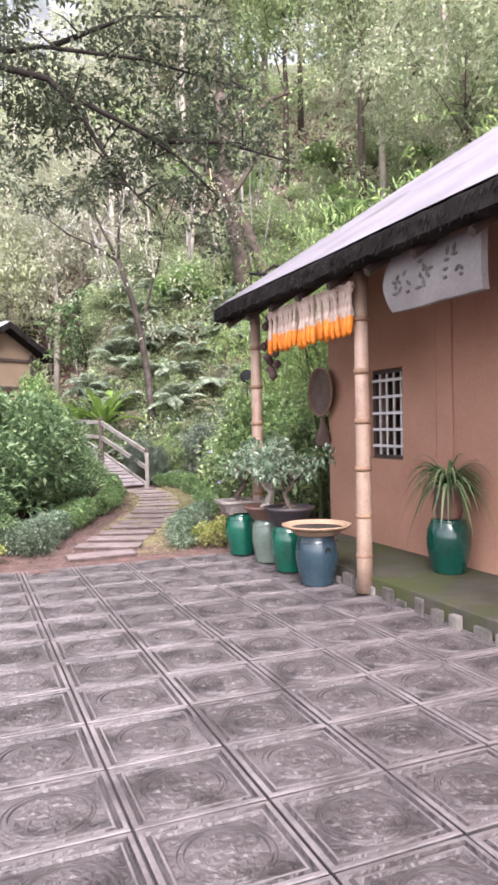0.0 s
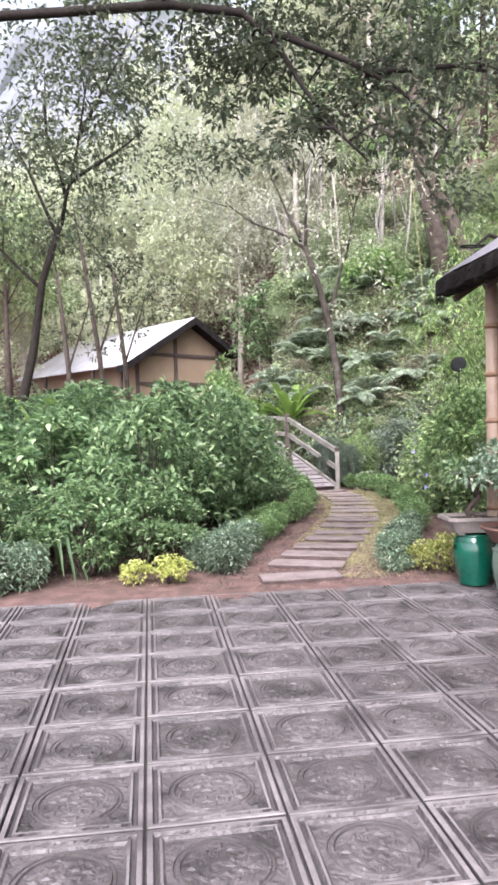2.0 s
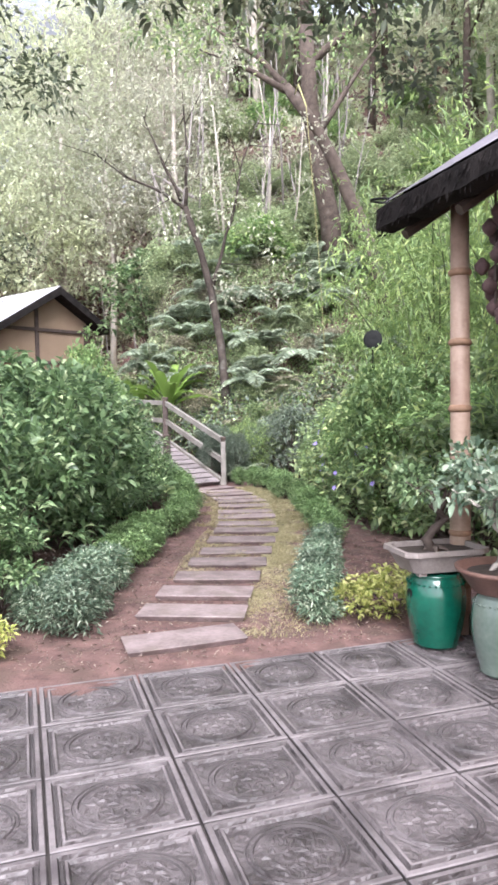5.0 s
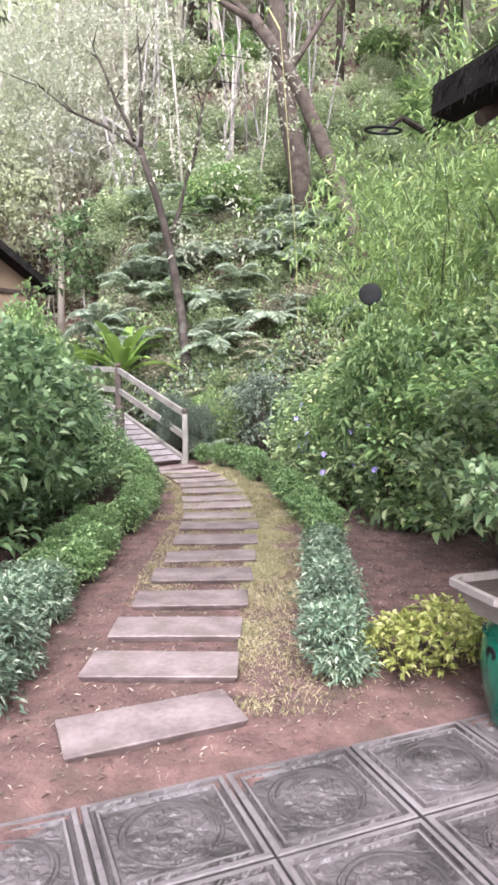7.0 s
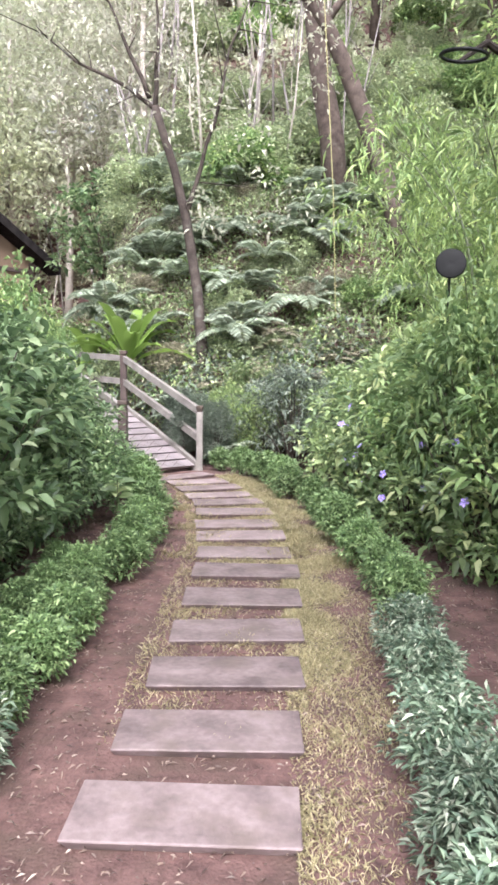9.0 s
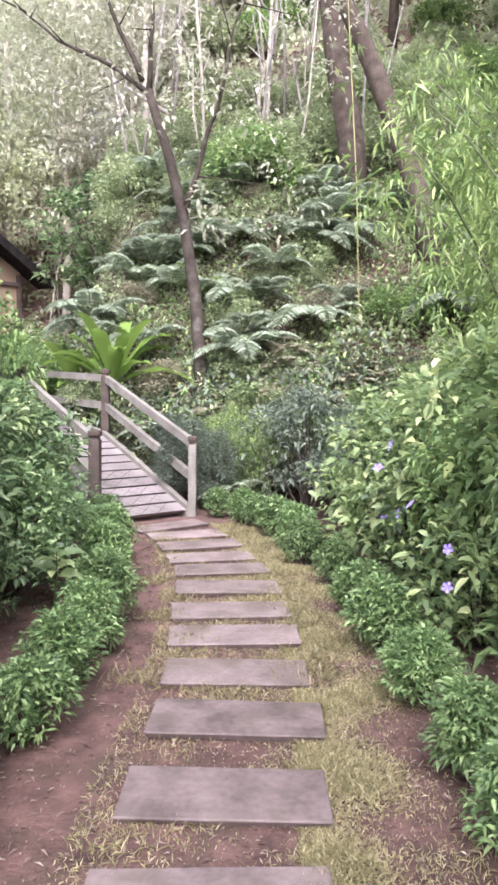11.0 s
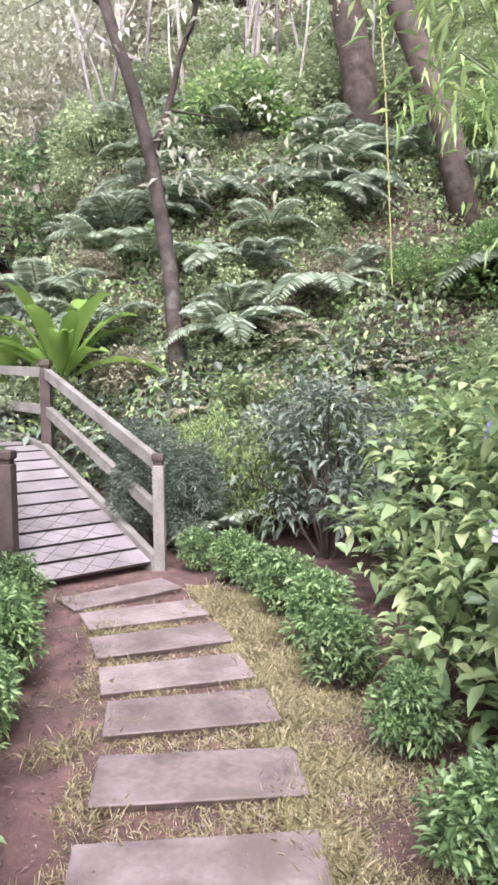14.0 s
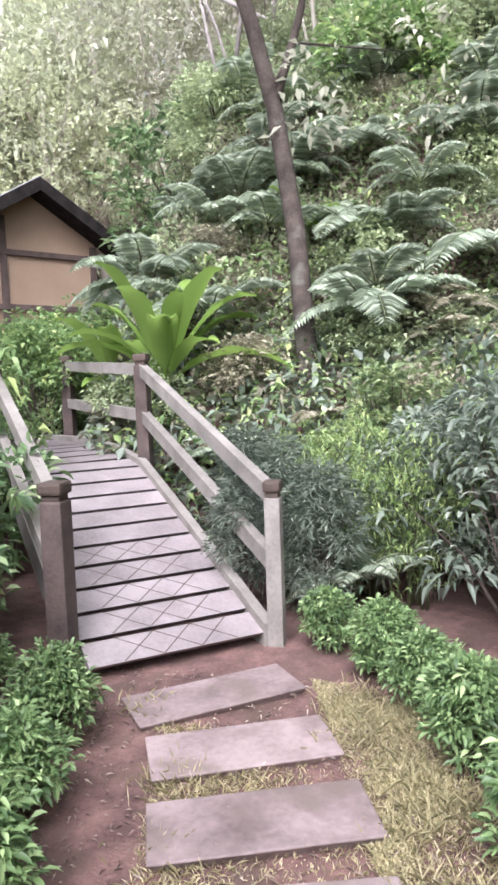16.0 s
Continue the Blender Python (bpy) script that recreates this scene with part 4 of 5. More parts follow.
for i, b in enumerate(boughs):
    branch_tube(s, b, 0.05 if i == 0 else 0.03, 0.008, 8)
    for k in range(2 if i == 0 else 1, len(b)):
        a, c = np.array(b[k - 1]), np.array(b[k])
        for q in range(3):
            p = a + (c - a) * rng.uniform(0, 1)
            e = p + np.array([rng.uniform(-0.45, 0.45), rng.uniform(-0.5, 0.6), rng.uniform(-0.3, 0.4)])
            branch_tube(s, [tuple(p), tuple((p + e) / 2 + np.array([0, 0, 0.05])), tuple(e)], 0.012, 0.003, 5)
            ends.append(tuple(e))
part("trunk", s, BARKDARK, tree, smooth=True)
P, D, L, W = crown(rng, [e for e in ends if e[0] > -3.6], 84, 0.064, 0.48, 0.27, 3)
keep = P[:, 2] > 3.15 + 0.22 * np.maximum(0, P[:, 0])
obj("foliage", leaf_mesh("foliage", P[keep], (D[keep] + np.array([0, 0, -0.2])) * np.array([1, 1, 0.6]), L[keep], W[keep], L_CANOPY, rng, rich=True), None, parent=tree)


def slim_tree(name, pts, r0, r1, limbs, label, material, seed, bark, per=40, size=0.14, ratio=0.45, spread=0.5, sub=3, category="tree", group=""):
    rng = np.random.default_rng(seed)
    root = thing(name, pose(*pts[0]), label, category, group)
    o = np.array(pts[0])
    s = Shape()
    branch_tube(s, [tuple(np.array(p) - o) for p in pts], r0, r1, 10)
    ends = []
    for limb in limbs:
        lp = [np.array(p) - o for p in limb]
        lp2 = [lp[0]]
        for a, c in zip(lp[:-1], lp[1:]):
            lp2 += [(a * 2 + c) / 3 + rng.normal(0, 0.015, 3), (a + c * 2) / 3 + rng.normal(0, 0.015, 3), c]
        branch_tube(s, [tuple(p) for p in lp2], r1 * 0.7, 0.01, 7)
        for k in range(1, len(lp)):
            for q in range(2):
                p = lp[k - 1] + (lp[k] - lp[k - 1]) * rng.uniform(0.3, 1)
                e = p + rng.normal(0, 0.45, 3) + np.array([0, 0, 0.2])
                branch_tube(s, [tuple(p), tuple((p + e) / 2), tuple(e)], 0.015, 0.004, 5)
                ends.append(tuple(e))
        ends.append(tuple(lp[-1]))
    part("trunk", s, bark, root, smooth=True)
    if per:
        P, D, L, W = crown(rng, ends, per, size, ratio, spread, sub)
        obj("foliage", leaf_mesh("foliage", P, D, L, W, material, rng), None, parent=root)
    return root


slim_tree("forked_tree", [(-2.46, 18.3, 0.7), (-2.53, 18.6, 1.5), (-2.68, 19.1, 2.7), (-2.93, 19.5, 4.0), (-3.16, 19.6, 4.9), (-3.5, 19.6, 5.95)], 0.105, 0.07,
          [[(-3.5, 19.6, 5.9), (-3.95, 19.6, 6.25), (-4.9, 19.6, 6.7), (-5.6, 19.6, 7.3)],
           [(-3.5, 19.6, 5.9), (-3.45, 19.7, 7.0), (-3.55, 19.8, 8.6)],
           [(-3.6, 19.6, 6.1), (-4.1, 19.7, 7.2), (-4.5, 19.8, 8.2)],
           [(-2.93, 19.5, 4.0), (-2.68, 19.6, 4.9), (-2.35, 19.7, 6.1), (-2.2, 19.8, 7.0), (-1.8, 19.9, 8.0)]],
          "slender forked tree with a sparse brownish crown", L_DRYTREE, 31, BARKMID, per=30, size=0.12, spread=0.55)
slim_tree("big_tree", [(0.05, 22.8, 4.6), (-0.1, 22.9, 6.4), (-0.35, 23, 7.7), (-0.6, 23, 9.5), (-0.7, 23.2, 12.0)], 0.31, 0.2,
          [[(-0.6, 23, 9.3), (-2.0, 23.4, 11), (-3.6, 23.6, 12.2)], [(-0.7, 23.1, 10.5), (0.9, 23.6, 12), (2.4, 24, 12.8)], [(-0.7, 23.2, 12), (-0.9, 23.6, 14)]],
          "thick grey-brown trunked tree on the slope", L_MID, 32, BARK, per=34, size=0.18, spread=0.9)
slim_tree("leaning_tree", [(1.25, 21.0, 3.3), (0.95, 21.1, 4.8), (0.4, 21.2, 6.3), (-0.05, 21.2, 7.35), (-0.45, 21.2, 8.15), (-1.2, 21.2, 9.2)], 0.215, 0.13,
          [[(-1.2, 21.2, 9.1), (-2.4, 21.4, 9.9), (-3.4, 21.6, 10.4)], [(-0.4, 21.2, 8.1), (0.5, 21.8, 9.6), (1.3, 22.3, 10.8)]],
          "leaning thick brown trunk on the slope", L_MID, 33, BARK, per=26, size=0.16, spread=0.8)
slim_tree("slender_tree", [(-8.9, 14.0, 0.1), (-8.4, 14, 1.9), (-8.1, 14, 3.0), (-7.86, 14.0, 4.32), (-7.4, 14.0, 5.5)], 0.11, 0.06,
          [[(-7.4, 14, 5.4), (-7.0, 14, 6.9), (-6.8, 14.1, 8.2)], [(-7.5, 14, 5.2), (-8.2, 14.2, 6.6), (-8.8, 14.2, 7.8)], [(-7.9, 14, 4.2), (-8.7, 13.9, 5.0), (-9.4, 13.8, 5.4)], [(-7.2, 14, 6.2), (-6.2, 14.2, 6.8), (-5.6, 14.2, 7.2)], [(-7.3, 14, 6.0), (-7.9, 14.4, 7.4), (-8.0, 14.6, 8.8)], [(-7.0, 14, 7.0), (-6.4, 14.2, 8.2), (-5.9, 14.4, 9.2)]],
          "slender dark-trunked tree with an airy crown", L_CANOPY, 34, BARKDARK, per=80, size=0.13, spread=0.8)
for i, (a, b) in enumerate((((-8.85, 17.0, 0.4), (-9.2, 17, 5.2)), ((-7.85, 17.0, 0.4), (-8.55, 17, 5.9)), ((-8.2, 19.0, 0.6), (-8.65, 19, 5.6)))):
    m = tuple((np.array(a) + np.array(b)) / 2 + np.array([0.06, 0, 0]))
    slim_tree("young_tree", [a, m, b], 0.085, 0.04, [[b, (b[0] - 0.3, 17.2, b[2] + 1.1)], [m, (m[0] + 0.5, m[1], m[2] + 1.3), (m[0] + 0.7, m[1], m[2] + 2.0)]],
              "young slim tree beside the farm hut", L_CANOPY, 40 + i, BARK, per=30, size=0.12, spread=0.4, group="young trees by the hut")

# pale and dead trunks on the slope
rr = random.Random(77)
pale = [((-1.80, 24, 0), (-1.72, 24, 9.6)), ((-1.98, 24.3, 0), (-1.99, 24.3, 8.0)), ((-3.2, 26, 0), (-5.6, 26.2, 8.9))]
for i in range(66):
    x, y = rr.uniform(-11, 0.5), rr.uniform(22.5, 36)
    z = height(x, y)
    if x < -5 and y < 31:
        continue
    pale.append(((x, y, 0), (x + rr.uniform(-0.9, 0.9), y + rr.uniform(-0.3, 0.5), z + rr.uniform(2.2, 5.5))))
for i, (a, b) in enumerate(pale):
    z = height(a[0], a[1]) - 0.2
    s = Shape()
    a = Vector((a[0], a[1], z))
    b = Vector(b)
    mid = (a + b) / 2 + Vector((rr.uniform(-0.12, 0.12), 0, 0))
    thick = 0.07 if i < 3 else rr.uniform(0.025, 0.055)
    s.tube([(0, 0, 0), tuple(mid - a), tuple(b - a)], [thick, thick * 0.8, thick * 0.35], 6)
    for q in range(4):
        k = a + (b - a) * rr.uniform(0.45, 0.95) - a
        s.tube([tuple(k), tuple(k + Vector((rr.uniform(-0.6, 0.6), rr.uniform(-0.3, 0.3), rr.uniform(0.4, 1.0))))], [0.016, 0.005], 5)
    obj("bare_tree", s, BARKPALE if i % 5 == 0 else BARKGREY, Matrix.Translation(a), label="pale bare leafless trunk on the slope", category="tree", group="bare trees on the slope", smooth=True)

# hanging liana
s = Shape()
s.tube([(-0.75, 17.0, 7.0), (-0.62, 17, 5.2), (-0.52, 17, 3.8), (-0.45, 17, 2.2)], 0.006, 6)
s.tube([(-0.75, 17.0, 7.0), (-0.9, 18.8, 8.2), (-1.0, 21.2, 9.0)], 0.014, 6)
obj("liana", s, mat("yellow_liana", (0.30, 0.28, 0.11), (0.44, 0.41, 0.19), 6, 0.7), label="thin yellowish liana hanging from leaning tree", category="vine")

# ---- shrubs ----
v_dark = [shrub("leafy_shrub", 50 + i, 0.95, 1.75, 54, 62, 0.118, 0.44, L_DARK, "tall dense dark green shrub beside the path", group="tall shrubs by the path", rich=True, clump_r=0.26, base=0.24, droop=0.2) for i in range(3)]
v_right = [shrub("broadleaf_shrub", 60 + i, 0.85, 1.65, 40, 50, 0.125, 0.46, L_MID, "tall broad-leaved green shrub beside the path", group="broad-leaved shrubs", rich=True, clump_r=0.24, base=0.28, droop=0.25) for i in range(2)]
v_bright = [shrub("bright_shrub", 64 + i, 0.85, 1.6, 44, 60, 0.105, 0.42, L_GREEN, "bright yellow-green leafy shrub", group="bright shrubs", clump_r=0.25) for i in range(2)]
v_box = [shrub("hedge_bush", 70 + i, 0.135, 0.31, 52, 62, 0.038, 0.34, L_BOX, "low rounded clipped green hedge bush", "hedge bush", "low hedge along path", base=0.08, clump_r=0.085, stem=0.006, rich=True) for i in range(3)]
v_vari = [shrub("variegated_bush", 74 + i, 0.17, 0.36, 40, 60, 0.050, 0.30, L_VARI, "low grey-green variegated hedge bush", "hedge bush", "variegated hedge", base=0.06, clump_r=0.11, stem=0.006) for i in range(2)]
v_gold = shrub("golden_bush", 78, 0.30, 0.38, 22, 40, 0.06, 0.42, L_YELLOW, "low golden yellow leafy bush at patio edge", "bush", "golden bushes", rich=True, base=0.08, clump_r=0.10, stem=0.006)
v_grey = shrub("grey_leaf_shrub", 80, 0.75, 1.45, 42, 56, 0.11, 0.28, L_GREY, "grey-green narrow-leaved shrub beside the footbridge", group="grey-leaved shrubs", rich=True, base=0.3, clump_r=0.24, droop=0.35)
v_feather = shrub("feathery_bush", 82, 0.20, 0.95, 34, 120, 0.07, 0.10, L_GREY, "soft feathery grey-green bush against the bridge rail", "bush", "feathery bushes", base=0.2, clump_r=0.15, stem=0.006)
prototypes = [v_grey, v_feather] + v_dark + v_right + v_bright + v_box + v_vari + [v_gold]

rr = random.Random(101)
fern_spots = []
# tall mass on the near side of the bridge, by the patio and along the path
for x, y, sc, kind in [(-3.35, 8.3, 0.85, 0), (-4.5, 8.3, 1.0, 1), (-5.5, 7.9, 1.0, 2), (-3.5, 9.6, 1.0, 1), (-4.6, 9.4, 1.08, 0), (-5.9, 9.3, 1.1, 1), (-3.45, 10.9, 1.0, 2), (-4.7, 10.9, 1.1, 0), (-6.0, 10.9, 1.1, 2),
                       (-3.55, 12.2, 0.95, 0), (-4.8, 12.4, 1.1, 1), (-6.2, 12.4, 1.1, 0), (-3.85, 13.5, 0.9, 1), (-5.0, 13.8, 1.0, 2), (-6.6, 14.2, 1.0, 1), (-4.4, 14.7, 0.8, 0), (-5.6, 15.4, 0.9, 1), (-7.3, 9.0, 1.1, 0), (-7.6, 11.2, 1.1, 2), (-8.2, 13.2, 1.0, 0), (-4.9, 16.6, 0.8, 2), (-6.2, 17.0, 0.9, 0)]:
    pick = rr.random()
    place(v_dark[kind] if pick < 0.6 else (v_right[kind % 2] if pick < 0.85 else v_bright[kind % 2]), x, y, height(x, y), sc * rr.uniform(0.85, 1.0), rr.uniform(0, 360), sc * rr.uniform(0.78, 1.12))
# far side of the path
for x, y, sc, kind in [(0.65, 9.8, 0.8, 0), (1.5, 9.5, 1.1, 1), (0.65, 10.9, 0.95, 1), (1.6, 10.9, 1.15, 0), (0.6, 11.9, 1.15, 0), (0.3, 12.25, 0.85, 1), (1.2, 12.3, 1.1, 1), (0.15, 13.0, 0.9, 1), (-0.25, 13.9, 0.72, 0), (0.9, 13.8, 1.1, 0), (-0.35, 14.9, 0.75, 1), (0.6, 15.2, 1.0, 1), (2.3, 13.0, 1.25, 0), (2.2, 14.6, 1.2, 1), (2.5, 11.0, 1.3, 0), (2.6, 9.6, 1.3, 1)]:
    place((v_right if rr.random() < 0.6 else v_bright)[kind], x, y, height(x, y), sc, rr.uniform(0, 360), sc * rr.uniform(0.95, 1.15))
for x, y, sc in [(-1.75, 17.6, 0.62), (-1.0, 17.2, 0.7), (-0.3, 16.8, 0.8), (0.6, 17.0, 1.0), (1.8, 17.0, 1.1)]:
    place(v_right[int(sc * 10) % 2], x, y, height(x, y), sc, rr.uniform(0, 360))
for x, y, sc in [(-1.95, 16.5, 0.5), (-2.15, 16.85, 0.55), (-2.45, 17.15, 0.55), (-2.75, 17.5, 0.6), (-3.1, 17.8, 0.6)]:
    fern_spots.append((x, y, sc))
for x, y, sc in [(-5.3, 19.3, 0.7), (-6.3, 19.8, 0.8), (-7.4, 20.0, 0.85), (-8.6, 19.2, 0.85), (-5.9, 21.2, 0.8)]:
    place(v_bright[int(sc * 20) % 2], x, y, height(x, y), sc, rr.uniform(0, 360))
# low hedges
y = 7.6
while y < 11.0:
    x = -2.40 - 0.05 * max(0, y - 10)
    bush = v_vari[rr.randrange(2)] if y < 8.8 else v_box[rr.randrange(3)]
    place(bush, x + rr.uniform(-0.06, 0.04), y, 0, rr.uniform(0.72, 0.92), rr.uniform(0, 360))
    place(bush, x - 0.26 + rr.uniform(-0.05, 0.05), y + 0.17, 0, rr.uniform(0.65, 0.85), rr.uniform(0, 360))
    y += 0.38
while y < 14.9:
    x = -2.31 - 0.10 * max(0, y - 11.5) ** 1.6
    sc = rr.uniform(1.0, 1.22)
    place(v_box[rr.randrange(3)], x + rr.uniform(-0.05, 0.03), y, 0, sc, rr.uniform(0, 360), sc * rr.uniform(0.9, 1.1))
    y += 0.47
for x, y, sc in [(-3.15, 10.4, 0.45), (-3.12, 11.2, 0.45), (-3.18, 12, 0.45), (-3.1, 12.8, 0.5), (-3.25, 13.6, 0.5)]:
    place(v_dark[rr.randrange(3)], x, y, 0, sc, rr.uniform(0, 360))
for x, y, sc in [(-0.80, 8.0, 0.9), (-0.79, 8.35, 0.92), (-0.76, 8.8, 0.9), (-0.72, 9.3, 0.85), (-0.70, 9.8, 0.8)]:
    place(v_vari[rr.randrange(2)], x, y, 0, sc * 0.92, rr.uniform(0, 360), sc)
for x, y, sc in [(-0.62, 10.4, 1.0), (-0.66, 10.9, 0.95), (-0.72, 11.45, 1.0), (-0.80, 12.1, 1.1), (-0.84, 12.66, 1.05), (-0.95, 13.3, 0.9), (-1.15, 13.9, 1.05), (-1.24, 14.4, 1.1), (-1.40, 14.9, 1.1), (-1.56, 15.3, 0.95), (-1.74, 15.62, 1.0), (-2.04, 15.9, 0.85), (-3.5, 15.1, 0.8)]:
    place(v_box[rr.randrange(3)], x, y, 0, sc, rr.uniform(0, 360), sc * rr.uniform(0.92, 1.08))
for x, y, sc in [(-0.28, 8.1, 0.76), (-0.02, 8.25, 0.7), (-0.5, 8.05, 0.62), (-2.72, 7.15, 0.6), (-2.98, 7.05, 0.5)]:
    place(v_gold, x, y, 0, sc, rr.uniform(0, 360))

for x, y, sc in [(-4.15, 6.45, 1.2), (-4.5, 6.6, 1.35), (-3.9, 6.75, 1.0), (-4.9, 6.3, 1.3)]:
    place(v_vari[rr.randrange(2)], x, y, 0, sc, rr.uniform(0, 360))
arching_plant(-4.0, 7.35, 0.45, 9, 40, 0.85, 0.05, L_DARK, "dark green arching palm-like plant at patio edge", "cycad_plant")
arching_plant(-5.0, 7.6, 0.55, 8, 46, 1.15, 0.07, L_DARK, "dark green arching palm-like plant among shrubs", "cycad_plant")
for x, y, sc in [(-3.75, 14.25, 0.72), (-4.15, 15.3, 0.78), (-3.2, 7.65, 0.45), (-3.6, 7.3, 0.5), (-4.35, 6.95, 0.5), (-2.95, 7.9, 0.42)]:
    place(v_dark[0], x, y, 0, sc, rr.uniform(0, 360))
place(v_dark[1], -5.4, 24.4, height(-5.4, 24.4), 1.5, 40)
place(v_vari[0], -2.15, 16.55, 0, 1.15, 10)
place(v_right[0], -2.35, 17.35, 0, 0.5, 70)
for x, y, sc in [(-2.58, 16.36, 0.82), (-2.42, 16.75, 1.0), (-2.12, 16.35, 0.9), (-2.75, 17.15, 1.05)]:
    place(v_feather, x, y, height(x, y), sc, rr.uniform(0, 360))
for x, y, sc in [(-5.4, 19.0, 0.75), (-4.9, 19.6, 0.8), (-5.7, 20.4, 0.9)]:
    place(v_bright[int(sc * 20) % 2], x, y, height(x, y), sc, rr.uniform(0, 360))
place(v_bright[1], -4.8, 16.45, height(-4.8, 16.45), 0.8, 25, 1.65)
place(v_grey, -1.05, 16.3, 0, 0.9, 70)
place(v_grey, -0.45, 15.7, 0, 0.8, 200)
place(v_grey, -1.5, 17.0, 0, 0.75, 130)
place(v_bright[1], 0.08, 11.45, 0, 0.62, 20, 1.18)
place(v_bright[0], -0.15, 12.6, 0, 0.55, 20, 0.8)
# young plant with a few broad leaves at the hedge
sprout = thing("broadleaf_sprout", pose(-2.66, 12.3, 0), "young plant with a few broad pale green leaves", "plant")
s = Shape()
s.tube([(0, 0, 0), (0.02, 0.01, 0.25), (0.03, 0.0, 0.46)], [0.007, 0.006, 0.003], 6)
part("stem", s, CULM, sprout, smooth=True)
rng = np.random.default_rng(95)
k = 11
a = np.arange(k) * 2.4
P = np.stack([0.03 + 0 * a, 0 * a, 0.30 + 0.16 * np.arange(k) / k], 1)
obj("foliage", leaf_mesh("foliage", P, np.stack([np.cos(a), np.sin(a), 0.25 + 0 * a], 1), rng.uniform(0.13, 0.2, k), 0.075, L_MID, rng, rich=True), None, parent=sprout)
# flowering shrubs close to the bridge
v_flower = shrub("violet_flower_shrub", 90, 0.5, 1.05, 32, 40, 0.11, 0.46, L_MID, "leafy shrub with a few violet flowers beside path", "flowering shrub", "violet-flowered shrubs", rich=True, clump_r=0.22)
rng = np.random.default_rng(91)
for i in range(9):
    a, z = rng.uniform(0, 6.283), rng.uniform(0.35, 1.1)
    s = Shape()
    r = 0.42 + 0.14 * rng.random()
    for k in range(5):
        b = k * 1.2566
        s.add([(0, 0, 0), (0.034 * math.cos(b - 0.5), 0.034 * math.sin(b - 0.5), 0.012), (0.045 * math.cos(b), 0.045 * math.sin(b), 0.008), (0.034 * math.cos(b + 0.5), 0.034 * math.sin(b + 0.5), 0.012)], [(0, 1, 2, 3)])
    part("flower", s, PETAL, v_flower, "violet five-petalled flower", m=pose(math.cos(a) * r, math.sin(a) * r, z, rng.uniform(30, 80), 0, math.degrees(a) + 90))
prototypes.append(v_flower)
for x, y, sc, rz in [(-0.22, 12.9, 0.95, 0), (-0.50, 13.45, 0.85, 140), (-0.25, 12.2, 0.75, 80), (-0.05, 13.6, 1.15, 230), (0.15, 11.2, 0.85, 20)]:
    place(v_flower, x, y, 0, sc, rz)


# ---- bamboo ----
def bamboo(name, seed, n, H, spread, label, per=520, tone=None, group="bamboo clumps", lean=0.3, lo=0.35):
    rng = np.random.default_rng(seed)
    root = thing(name, pose(0, 0, 0), label, "bamboo", group)
    P, D = [], []
    for i in range(n):
        a, r = rng.uniform(0, 6.283), spread * math.sqrt(rng.random())
        b, h = rng.uniform(0, 6.283), H * rng.uniform(0.75, 1.1)
        x, y = r * math.cos(a), r * math.sin(a)
        pts = [(x + math.cos(b) * lean * H * q ** 2.2, y + math.sin(b) * lean * H * q ** 2.2, h * (q - 0.14 * q ** 3)) for q in np.linspace(0, 1, 8)]
        s = Shape()
        s.tube(pts, [0.028 * (1 - 0.85 * q) + 0.002 for q in np.linspace(0, 1, 8)], 7)
        part("culm", s, CULM, root, smooth=True)
        for k in range(per // 8):
            q = lo + (1 - lo) * rng.random() ** 0.8
            j = min(6, int(q * 7))
            p = np.array(pts[j]) + (np.array(pts[j + 1]) - np.array(pts[j])) * (q * 7 - j)
            e = p + rng.normal(0, 0.28, 3)
            d = rng.normal(0, 1, 3)
            for m in range(8):
                P.append(e + rng.normal(0, 0.07, 3))
                D.append(d * 0.6 + rng.normal(0, 0.6, 3) + np.array([0, 0, -0.55]))
    P, D = np.array(P), np.array(D)
    L = rng.uniform(0.10, 0.2, len(P))
    obj("foliage", leaf_mesh("foliage", P, D, L, L * 0.14 + 0.004, tone or L_BAMBOO, rng), None, parent=root)
    return root


bam = bamboo("bamboo_clump", 110, 9, 5.2, 0.45, "feathery light green bamboo clump", per=330)
bam2 = bamboo("bamboo_clump", 111, 8, 4.2, 0.4, "feathery light green bamboo clump", per=330, lo=0.15)
prototypes += [bam, bam2]
for x, y, sc in [(1.15, 14.3, 0.9), (1.75, 13.2, 1.0), (1.5, 15.0, 1.0), (2.6, 13.8, 1.15), (3.6, 15.4, 1.3), (3.4, 12.4, 1.15), (5.0, 14.0, 1.4), (7.5, 14.8, 1.6), (1.9, 18.4, 1.0)]:
    place(bam, x, y, height(x, y), sc, rr.uniform(0, 360))
for x, y, sc in [(1.6, 9.2, 0.7), (0.5, 13.1, 0.62), (1.0, 15.2, 0.6), (-1.95, 16.75, 0.30), (-1.6, 16.6, 0.30), (-2.2, 17.05, 0.28)]:
    place(bam2, x, y, height(x, y), sc, rr.uniform(0, 360))

bam3 = bamboo("bamboo_clump", 112, 9, 4.6, 0.3, "dark slim bamboo culms behind the house corner", per=160, lo=0.55, lean=0.12)
place(bam3, 0.98, 9.35, 0, 0.8, 30)
prototypes.append(bam3)

